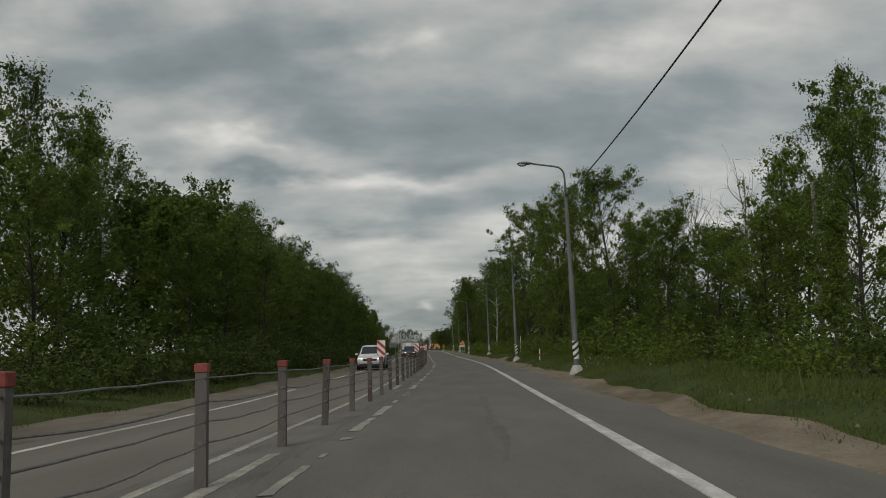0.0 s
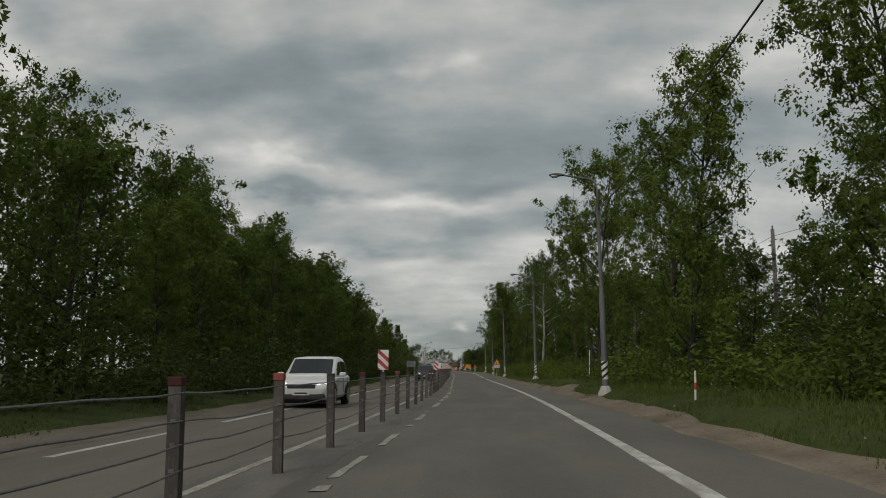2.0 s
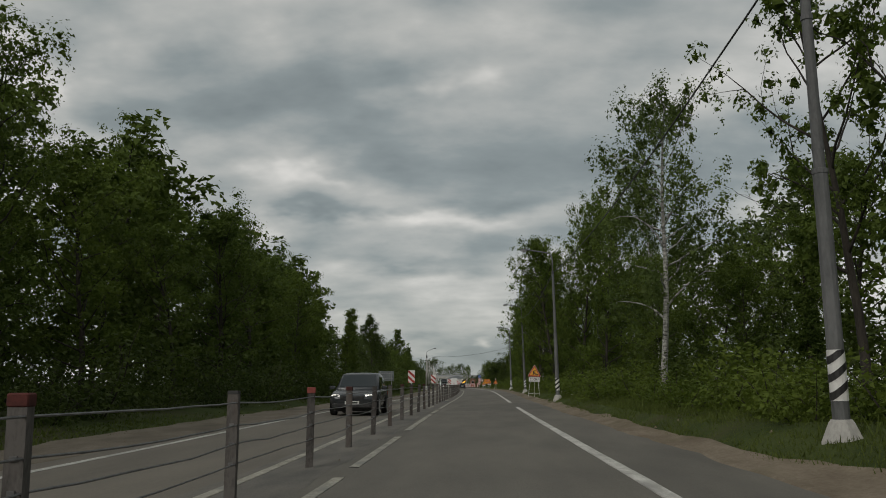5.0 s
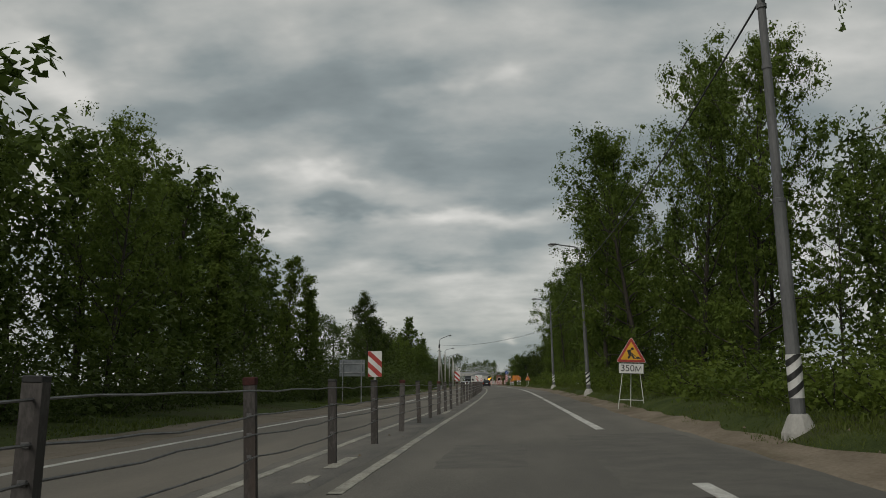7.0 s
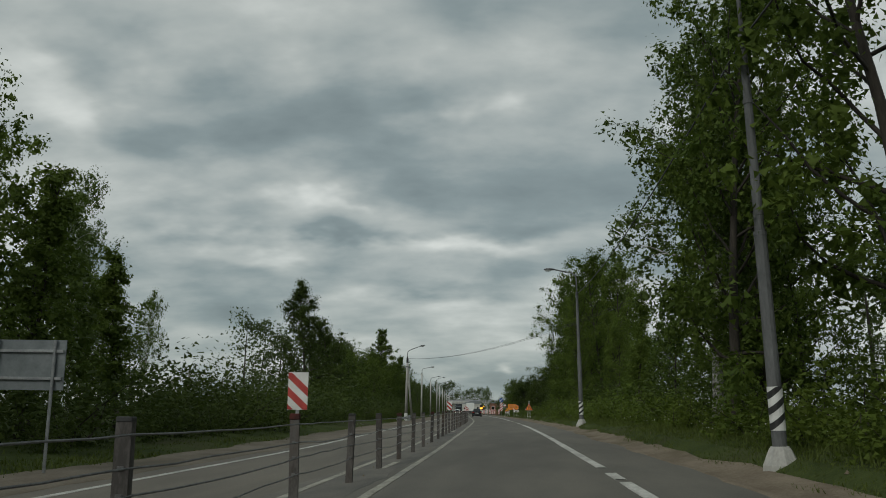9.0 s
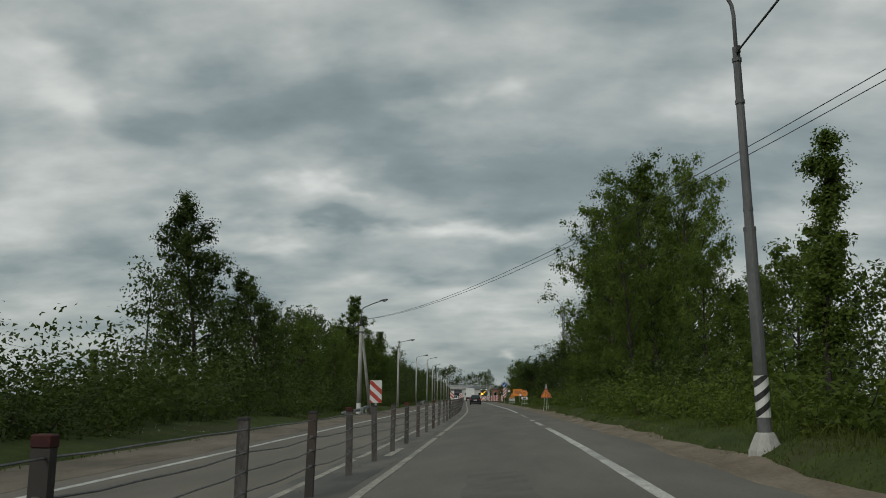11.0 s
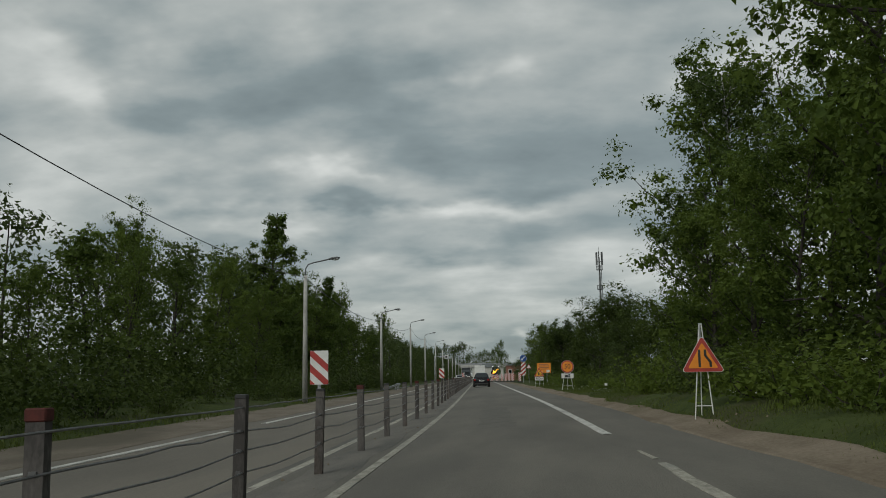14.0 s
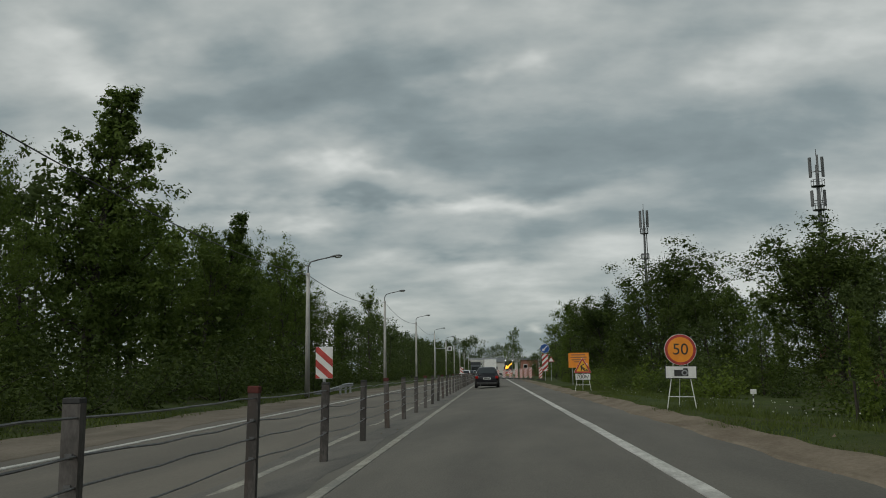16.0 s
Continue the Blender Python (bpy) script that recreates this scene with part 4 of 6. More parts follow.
def warning_plain(y, o, size=0.8, zt=2.1):
    t = sign_at("warning_sign", "pale triangular warning sign on a steel post", y, o)
    part("post", Geo().tube([(0, 0.03, 0), (0, 0.03, zt + 0.7)], 0.03, 8), M_GALV, t)
    m = pose(0, 0, 0)
    pl = part("triangle", Geo().plate(round_triangle(size, zt, 0.04), 0.004, m), M_RED, t, "red-edged white triangle")
    part("white_field", Geo().plate(round_triangle(size * 0.7, zt + size * 0.088, 0.02), 0.003, m, -0.004), M_WHITE, pl)


warning_plain(352, 6.7)


def keep_left_panel(y, o):
    t = sign_at("keep_left_sign", "blue round arrow sign over a tall red and white striped panel", y, o)
    part("post", Geo().tube([(0, 0.05, 0), (0, 0.05, 3.6)], 0.035, 8), M_GALV, t)
    striped_plate(0.62, 1.75, t, pose(0, 0, 0.95), 1)
    m = pose(0, 0, 0)
    d = part("disc", Geo().plate(disc(0.48, 32, 0, 3.25), 0.005, m), M_WHITE, t, "blue disc with a white arrow")
    part("blue_field", Geo().plate(disc(0.455, 32, 0, 3.25), 0.003, m, -0.004), M_BLUE, d)
    g = Geo()
    mm = pose(0, -0.008, 3.25)
    bar(g, mm, 0.24, 0.24, -0.12, -0.12, 0.1)
    g.plate([(-0.27, -0.27), (0.02, -0.2), (-0.2, 0.02)], 0.003, mm)
    part("arrow", g, M_WHITE, d)


keep_left_panel(340.0, 5.3)


def barrier_panel(y, o, turn=0.0):
    t = sign_at("barrier_panel", "red and white striped plastic barrier panel on a dark foot", y, o, 0.0, turn)
    t["category"] = "traffic barrier"
    t["group"] = "striped panels closing the lane"
    part("foot", Geo().box((-0.4, -0.25, 0), (0.4, 0.25, 0.13), bevel=0.03), M_PLASTIC, t)
    part("stem", Geo().tube([(0, 0.03, 0.1), (0, 0.03, 0.9)], 0.025, 6), M_GALV, t)
    striped_plate(0.34, 1.1, t, pose(0, 0, 0.2), 1)


for i, (y, o) in enumerate(((336.0, 4.6), (345, 4.0), (351, 3.7), (358, 3.4), (364, 3.0), (371, 2.3), (378, 1.6), (390, 0.8), (405, 0.3))):
    barrier_panel(y, o, (i * 37) % 11 - 5)


def arrow_trailer(y, o):
    t = sign_at("arrow_trailer", "truck-mounted arrow board with amber lamps and striped tail", y, o)
    t["category"] = "arrow board"
    t.matrix_basis = t.matrix_basis @ Matrix.Diagonal((0.75, 0.75, 0.75, 1))
    part("board", Geo().box((-1.1, 0, 1.6), (1.1, 0.12, 4.0), bevel=0.03), M_PLASTIC, t, "black lamp board")
    m = pose(0, -0.01, 2.8)
    g = Geo()
    bar(g, m, 0.75, 0.6, -0.4, -0.3, 0.3)
    g.plate([(-0.95, -0.75), (0.05, -0.6), (-0.7, 0.25)], 0.01, m)
    part("arrow", g, M_ARROW, t, "lit amber arrow")
    for s in (-1, 1):
        part("beacon", Geo().tube([(s * 0.9, 0.06, 4.0), (s * 0.9, 0.06, 4.22)], 0.12, 10), M_HEAD, t)
        part("leg", Geo().tube([(s * 0.8, 0.3, 0), (s * 0.8, 0.1, 1.7)], 0.05, 8), M_GALV, t)
        wheel = Geo().tube([(s * 1.0 - 0.1, 0.9, 0.35), (s * 1.0 + 0.1, 0.9, 0.35)], 0.35, 16)
        part("wheel", wheel, M_TYRE, t)
    part("chassis", Geo().box((-0.9, 0.1, 0.4), (0.9, 2.6, 0.6), bevel=0.03), M_YELLOW, t)
    striped_plate(2.0, 0.6, t, pose(0, 0.0, 0.75), 1)


arrow_trailer(418.0, 3.0)


def back_of_board(y, o):
    t = thing("road_sign_back", "grey back of a direction sign on two thin posts", "road sign", at=Matrix.Translation(spot(y, o, -0.05)) @ pose(0, 0, 0, 0, 0, heading(y) + 4))
    for x in (-0.5, 0.5):
        part("post", Geo().tube([(x, 0, 0), (x, 0, 2.3)], 0.03, 8), M_GALV, t)
    part("board", Geo().box((-0.68, 0.04, 1.42), (0.68, 0.07, 2.3)), M_GREYBACK, t)
    for z in (1.6, 2.08):
        part("rail", Geo().box((-0.65, 0.0, z), (0.65, 0.04, z + 0.05)), M_GALV, t)


back_of_board(162.5, -8.3)


def signpost_small(name, label, y, o, h, r, red=False):
    t = thing(name, label, "marker post", at=Matrix.Translation(spot(y, o, -0.05)) @ pose(0, 0, 0, 1.5, 1.0, heading(y)))
    part("stake", Geo().tube([(0, 0, 0), (0, 0, h)], r, 8), M_WHITE, t)
    if red:
        part("red_band", Geo().tube([(0, 0, h * 0.4), (0, 0, h * 0.62)], r + 0.003, 8), M_RED, t)
    return t


signpost_small("marker_stake", "tall thin white stake in the grass", 80.9, 6.3, 1.75, 0.022)
signpost_small("marker_stake", "short thin white stake with a red band", 49.2, 4.5, 0.68, 0.024, True)
signpost_small("marker_stake", "short white stake in the grass", 231.5, 5.6, 0.62, 0.022)


def gas_marker(y, o):
    t = thing("marker_post", "short banded post with a small white plate", "marker post", at=Matrix.Translation(spot(y, o, -0.05)) @ pose(0, 0, 0, 0, 1, heading(y)))
    part("post", Geo().tube([(0, 0, 0), (0, 0, 0.5)], 0.018, 8), M_WHITE, t)
    for z in (0.15, 0.32):
        part("black_band", Geo().tube([(0, 0, z), (0, 0, z + 0.08)], 0.021, 8), M_BLACK, t)
    part("plate", Geo().plate([(-0.08, 0.44), (0.08, 0.44), (0.08, 0.57), (-0.08, 0.57)], 0.006, pose(0, -0.03, 0)), M_WHITE, t)


gas_marker(274.0, 6.9)


def wooden_stake(y, o, h):
    """A rough square stake, driven in a little askew."""
    t = thing("wooden_stake", "rough brown wooden stake beside a young bush", "stake", at=Matrix.Translation(spot(y, o, -0.1)) @ pose(0, 0, 0, 2, -3, 20))
    part("shaft", Geo().tube([(0, 0, 0), (0.004, 0, h * 0.5), (0, 0.004, h)], 0.028, 5), M_BARK, t)


wooden_stake(267.6, float(6.05 - axis_x(267.6)), 0.9)


def guardrail_end(y, o):
    t = thing("guardrail", "bent galvanised guardrail end on short posts", "guardrail", at=Matrix.Translation(spot(y, o, 0)) @ pose(0, 0, 0, 0, 0, heading(y)))
    rings = []
    for f in np.linspace(0, 1, 13):
        yy = f * 5.5
        x = -0.7 * (1 - f) ** 3 * 1.4
        z = 0.14 + 0.34 * min(1.0, f * 1.6)
        rings.append([(x + dx, yy, z + dz * 0.62) for dx, dz in ((0, -0.15), (0.05, -0.1), (0.05, -0.05), (0, 0.0), (0.05, 0.05), (0.05, 0.1), (0, 0.15), (-0.015, 0.15), (0.03, 0.09), (0.03, 0.05), (-0.015, 0.0), (0.03, -0.05), (0.03, -0.09), (-0.015, -0.15))])
    part("beam", Geo().loft(rings), M_GALV, t)
    for yy in (2.2, 3.8, 5.3):
        part("post", Geo().box((-0.12, yy - 0.05, -0.1), (-0.03, yy + 0.05, 0.5)), M_GALV, t)


guardrail_end(226.5, -7.6)
guardrail_end(291.0, -7.6)

# ------------------------------------------------------------------ vehicles
def rounded_section(w, z0, z1, y, r=0.16, tuck=0.06):
    """Closed ring in the x-z plane at y: half-width w, tucked in at the bottom."""
    pts = []
    for (cx, cz, a0) in ((w - r, z1 - r, 0), (-w + r, z1 - r, 90), (-w + r + tuck, z0 + r, 180), (w - r - tuck, z0 + r, 270)):
        for i in range(4):
            a = radians(a0 + 30 * i)
            pts.append((cx + r * math.cos(a), y, cz + r * math.sin(a)))
    return pts


def build_car(name, label, at, paint, L, W, Hh, suv=False, lit=False):
    """Nose at -y, tail at +y, standing on z = 0."""
    t = thing(name, label, "car", at=at)
    w = W / 2
    belt = Hh * (0.62 if not suv else 0.60)
    clear = 0.2 if not suv else 0.24
    hood = belt * (0.90 if not suv else 0.94)
    st = [(-L / 2, 0.72, clear + 0.18, hood * 0.72), (-L / 2 + 0.08, 0.86, clear + 0.05, hood * 0.82), (-L / 2 + 0.35, 0.95, clear, hood * 0.93), (-L / 2 + 0.9, 0.985, clear, hood),
          (-L * 0.16, 1.0, clear, belt), (L * 0.1, 1.0, clear, belt * 1.01), (L / 2 - 0.9, 0.99, clear, belt * 1.03), (L / 2 - 0.3, 0.95, clear + 0.02, belt * 1.02),
          (L / 2 - 0.06, 0.88, clear + 0.08, belt * 0.98), (L / 2, 0.78, clear + 0.2, belt * 0.9)]
    body = part("body", Geo().loft([rounded_section(w * k, z0, z1, y, 0.13) for y, k, z0, z1 in st]), paint, t, "", True)
    # cabin: painted shell with dark panes set on it
    if suv:
        cab = [(-L * 0.20, 0.88, belt, belt + 0.02), (-L * 0.02, 0.80, belt, Hh - 0.05), (L * 0.14, 0.80, belt, Hh), (L * 0.34, 0.78, belt, Hh - 0.06), (L * 0.45, 0.80, belt, belt + 0.05)]
    else:
        cab = [(-L * 0.20, 0.88, belt, belt + 0.02), (-L * 0.03, 0.70, belt, Hh - 0.04), (L * 0.10, 0.68, belt, Hh), (L * 0.22, 0.68, belt, Hh - 0.04), (L * 0.37, 0.82, belt, belt + 0.04)]
    rings = []
    for y, k, z0, z1 in cab:
        r = min(0.1, (z1 - z0) * 0.4)
        top, low = w * k, w * 0.93
        rings.append([(low, y, z0 - 0.05), (top + (low - top) * 0.25, y, z0 + (z1 - z0) * 0.75), (top - 0.05, y, z1 - 0.01), (top * 0.5, y, z1 + 0.01), (-top * 0.5, y, z1 + 0.01), (-top + 0.05, y, z1 - 0.01),
                      (-top - (low - top) * 0.25, y, z0 + (z1 - z0) * 0.75), (-low, y, z0 - 0.05)])
    part("cabin", Geo().loft(rings), paint, t, "", True)
    stations = [c[0] for c in cab]

    def side_x(y, z):
        """Half-width of the cabin at y and height z."""
        top = w * float(np.interp(y, stations, [c[1] for c in cab]))
        z1 = float(np.interp(y, stations, [c[3] for c in cab]))
        zm = belt + (z1 - belt) * 0.75
        xm = top + (w * 0.93 - top) * 0.25
        if z <= zm:
            return w * 0.93 + (xm - w * 0.93) * (z - belt + 0.05) / max(zm - belt + 0.05, 1e-3)
        return xm + (top - 0.05 - xm) * (z - zm) / max(z1 - 0.01 - zm, 1e-3)

    mid = L * 0.06
    spans = ((cab[0][0] + 0.28, mid - 0.04), (mid + 0.04, cab[3][0] - 0.12), (cab[3][0] - 0.02, cab[4][0] - 0.28))[: 3 if suv else 2]
    for s in (-1, 1):
        for ya, yb in spans:
            strip = []
            for y in np.linspace(ya, yb, 7):
                z1 = float(np.interp(y, stations, [c[3] for c in cab]))
                lo, hi = belt + 0.035, max(belt + 0.05, belt + (z1 - belt) * 0.76)
                strip.append(((s * (side_x(y, lo) + 0.008), y, lo), (s * (side_x(y, hi) + 0.008), y, hi)))
            g = Geo()
            g.v = [p for pair in strip for p in pair] + [(p[0] - s * 0.02, p[1], p[2]) for pair in strip for p in pair]
            g.f = [(2 * i, 2 * i + 1, 2 * i + 3, 2 * i + 2) for i in range(6)] + [(2 * i + 14, 2 * i + 16, 2 * i + 17, 2 * i + 15) for i in range(6)]
            part("side_window", g, M_GLASS, t, "dark tinted side window")
    for name, (a, b), push in (("windscreen", (0, 1), -0.012), ("rear_window", (4, 3), 0.012)):
        (ya, ka, _, za), (yb, kb, _, zb) = cab[a], cab[b]
        rows = []
        for f in (0.10, 0.35, 0.65, 0.90):
            y, half, z = ya + (yb - ya) * f, w * (ka + (kb - ka) * f) - 0.10, za + (zb - za) * f
            rows.append([(half * u, y + push, z + 0.012 + (0.0 if abs(u) > 0.9 else 0.012)) for u in (-1, -0.5, 0, 0.5, 1)])
        g = Geo()
        g.v = [p for r in rows for p in r] + [(x, y - push * 1.5, z - 0.02) for r in rows for x, y, z in r]
        g.f = [(5 * i + j, 5 * i + j + 1, 5 * i + j + 6, 5 * i + j + 5) for i in range(3) for j in range(4)] + [(20 + 5 * i + j, 25 + 5 * i + j, 26 + 5 * i + j, 21 + 5 * i + j) for i in range(3) for j in range(4)]
        part(name, g, M_GLASS, t, "dark tinted glass")
    for s in (-1, 1):
        for yy in (-L * 0.31, L * 0.30):
            rw = 0.31 if not suv else 0.35
            arc = [((rw * 1.17) * math.cos(radians(d)), rw + rw * 1.17 * math.sin(radians(d))) for d in range(-20, 201, 20)]
            part("wheel_arch", Geo().plate(arc, 0.012, pose(s * (w * 0.992 + (0.006 if s > 0 else -0.006)), yy, 0, 0, 0, 90 * s)), M_PLASTIC, t)
        for yy in (mid - L * 0.26, mid, mid + L * 0.21):
            part("door_seam", Geo().box((s * (w + 0.002) - 0.006, yy - 0.005, clear + 0.2), (s * (w + 0.002) + 0.004, yy + 0.005, belt - 0.06)), M_BLACK, t)
        for yy in (mid - 0.28, mid + 0.75):
            part("door_handle", Geo().box((s * (w + 0.012) - 0.015, yy - 0.09, belt - 0.17), (s * (w + 0.012) + 0.015, yy + 0.09, belt - 0.135), bevel=0.008), paint, t)
    for s in (-1, 1):
        mg = Geo().box((-0.1, -0.06, -0.07), (0.1, 0.06, 0.07), pose(s * (w + 0.1), -L * 0.13, belt + 0.06), 0.03)
        part("mirror", mg, paint if suv else M_PLASTIC, t)
        for yy in (-L * 0.31, L * 0.30):
            rw = 0.31 if not suv else 0.35
            wh = part("wheel", Geo().tube([(s * (w - 0.21), yy, rw), (s * (w - 0.03), yy, rw), (s * (w + 0.0), yy, rw)], [rw, rw, rw * 0.93], 22), M_TYRE, t)
            part("rim", Geo().tube([(s * (w - 0.05), yy, rw), (s * (w + 0.008), yy, rw)], rw * 0.66, 18), M_RIM, wh)
        # tail and head lights
        g = Geo().box((-0.20, -0.10, -0.10), (0.20, 0.04, 0.09), pose(s * (w - 0.27), L / 2 - 0.04, belt * 0.83, 0, 0, s * 14), 0.03)
        part("tail_light", g, M_TAIL, t, "red tail light")
        g = Geo().box((-0.17, -0.05, -0.045), (0.17, 0.12, 0.045), pose(s * (w - 0.28), -L / 2 + 0.14, hood * 0.80, 0, 0, s * 22), 0.025)
        part("headlight", g, M_HEAD if lit else M_LENS, t, "clear headlight")
    part("rear_bumper", Geo().box((-w * 0.80, L / 2 - 0.08, clear + 0.04), (w * 0.80, L / 2 + 0.03, clear + 0.22), bevel=0.04), M_PLASTIC, t)
    part("front_bumper", Geo().box((-w * 0.80, -L / 2 - 0.03, clear + 0.02), (w * 0.80, -L / 2 + 0.1, clear + 0.2), bevel=0.04), M_PLASTIC, t)
    part("grille", Geo().box((-w * 0.48, -L / 2 - 0.02, hood * 0.66), (w * 0.48, -L / 2 + 0.1, hood * 0.80), bevel=0.02), M_PLASTIC, t)
    for yy, zz in ((L / 2 + 0.005, belt * 0.74), (-L / 2 - 0.045, clear + 0.22)):
        pl = part("number_plate", Geo().box((-0.26, yy, zz - 0.06), (0.26, yy + 0.02, zz + 0.06)), M_WHITE, t, "white number plate")
        yb = yy + 0.022 if yy > 0 else yy - 0.004
        part("plate_bar", Geo().box((-0.2, yb - 0.001, zz - 0.025), (0.2, yb + 0.002, zz + 0.025)), M_BLACK, pl)
    if not suv:
        part("boot_lip", Geo().box((-w * 0.72, L / 2 - 0.2, belt * 1.005), (w * 0.72, L / 2 - 0.08, belt * 1.03 + 0.02), bevel=0.015), paint, t)
    part("exhaust", Geo().tube([(w * 0.5, L / 2 - 0.1, clear + 0.02), (w * 0.5, L / 2 + 0.02, clear + 0.02)], 0.03, 8), M_GALV, t)
    part("underbody", Geo().box((-w * 0.8, -L * 0.42, 0.14), (w * 0.8, L * 0.42, clear + 0.2)), M_PLASTIC, t)
    return t


def on_road(y, o, back=False):
    return Matrix.Translation(spot(y, o, 0.012)) @ pose(0, 0, 0, 0, 0, heading(y) + (180 if back else 0))


# nose at -y: turned round, the tail faces back along the road
build_car("sedan", "black sedan with red tail lights driving in the lane", on_road(313.0, -0.45, True), M_CARBLACK, 4.5, 1.74, 1.46)
build_car("suv", "white compact sports utility car with lit headlights", on_road(59.2, -5.75), M_CARWHITE, 4.5, 1.84, 1.62, True, True)
build_car("estate_car", "dark grey car with lit headlights in the oncoming lane", on_road(117.5, -4.5), M_CARGREY, 4.4, 1.78, 1.55, True, True)
for i, (y, o) in enumerate(((395, -4.6), (420, -4.5), (450, -4.6))):
    build_car("hatchback", "pale hatchback far off in the oncoming lane" if i != 1 else "grey hatchback far off in the oncoming lane", on_road(y, o), (M_CARWHITE, M_CARGREY, M_CARWHITE)[i], 4.1, 1.7, 1.5, True, True)
build_car("hatchback", "white hatchback far off ahead", on_road(470, 0.1, True), M_CARWHITE, 4.1, 1.7, 1.5, True)


def lorry(y, o, label, box_mat, back=True, lit=False):
    t = thing("lorry", label, "lorry", at=on_road(y, o, back))
    part("box", Geo().box((-1.25, -2.0, 1.1), (1.25, 5.0, 3.7), bevel=0.05), box_mat, t, "pale cargo box")
    part("cab", Geo().loft([rounded_section(1.2, 0.6, z, yy, 0.15) for yy, z in ((-4.2, 1.6), (-4.0, 2.5), (-3.6, 2.9), (-2.2, 3.0))]), M_CARGREY, t, "", True)
    part("windscreen", Geo().box((-1.0, -4.19, 1.7), (1.0, -3.9, 2.5)), M_GLASS, t)
    for s in (-1, 1):
        for yy in (-3.3, 2.6, 3.7):
            part("wheel", Geo().tube([(s * 0.9, yy, 0.5), (s * 1.22, yy, 0.5)], 0.5, 18), M_TYRE, t)
        part("tail_light", Geo().box((s * 0.95 - 0.12, 4.98, 0.9), (s * 0.95 + 0.12, 5.04, 1.05)), M_TAIL, t)
        part("headlight", Geo().box((s * 0.85 - 0.18, -4.3, 0.9), (s * 0.85 + 0.18, -4.15, 1.1), bevel=0.02), M_HEAD if lit else M_LENS, t)
    part("chassis", Geo().box((-0.9, -4.0, 0.55), (0.9, 4.9, 1.1)), M_PLASTIC, t)


lorry(440, -0.6, "white box lorry standing in the narrowed lane", M_WHITE)
lorry(475, -4.5, "dark lorry with lit headlights in the oncoming lane", M_CARGREY, False, True)

# ------------------------------------------------------------------ trees
def leaf_faces(rng, centres, radii, counts, size, droop=0.0, flat=0.75, core=0.15):
    """Loose three-cornered leaves scattered through round clumps."""
    all_q = []
    for c, r, k in zip(centres, radii, counts):
        d = rng.normal(size=(k, 3))
        d /= np.linalg.norm(d, axis=1)[:, None]
        inner = rng.random((k, 1)) < core  # shaded sprays in the heart of a clump, small leaves round them
        away = np.where(inner, rng.uniform(0.0, 0.5, (k, 1)), rng.uniform(0.15, 1.0, (k, 1)) ** 0.5)
        p = np.asarray(c) + d * (r * away) * np.array([1, 1, flat])
        face = d * 0.75 + rng.normal(size=(k, 3)) * 0.38 + np.array([0, 0, 0.5])  # leaves look outward and up
        a = np.cross(face, rng.normal(size=(k, 3)))
        a[:, 2] -= droop * 0.5
        a /= np.linalg.norm(a, axis=1)[:, None]
        b = np.cross(face, a)
        b /= np.linalg.norm(b, axis=1)[:, None]
        s = size * rng.uniform(0.6, 1.35, (k, 1)) * (np.where(inner, 1.7, 0.85) if core else 1.0)
        la, lb = a * s * 0.5, b * s * 0.34
        all_q.append(np.stack([p - la, p + la * 0.6 + lb, p + la * 0.75 - lb], 1))
    return np.concatenate(all_q)


def limb_path(rng, start, direction, length, steps=5, rise=0.15, wander=0.18):
    p, d = np.array(start, float), np.array(direction, float)
    d /= np.linalg.norm(d)
    pts = [p.copy()]
    for i in range(steps):
        d = d + rng.normal(size=3) * wander + np.array([0, 0, rise])
        d /= np.linalg.norm(d)
        p = p + d * (length / steps)
        pts.append(p.copy())
    return pts


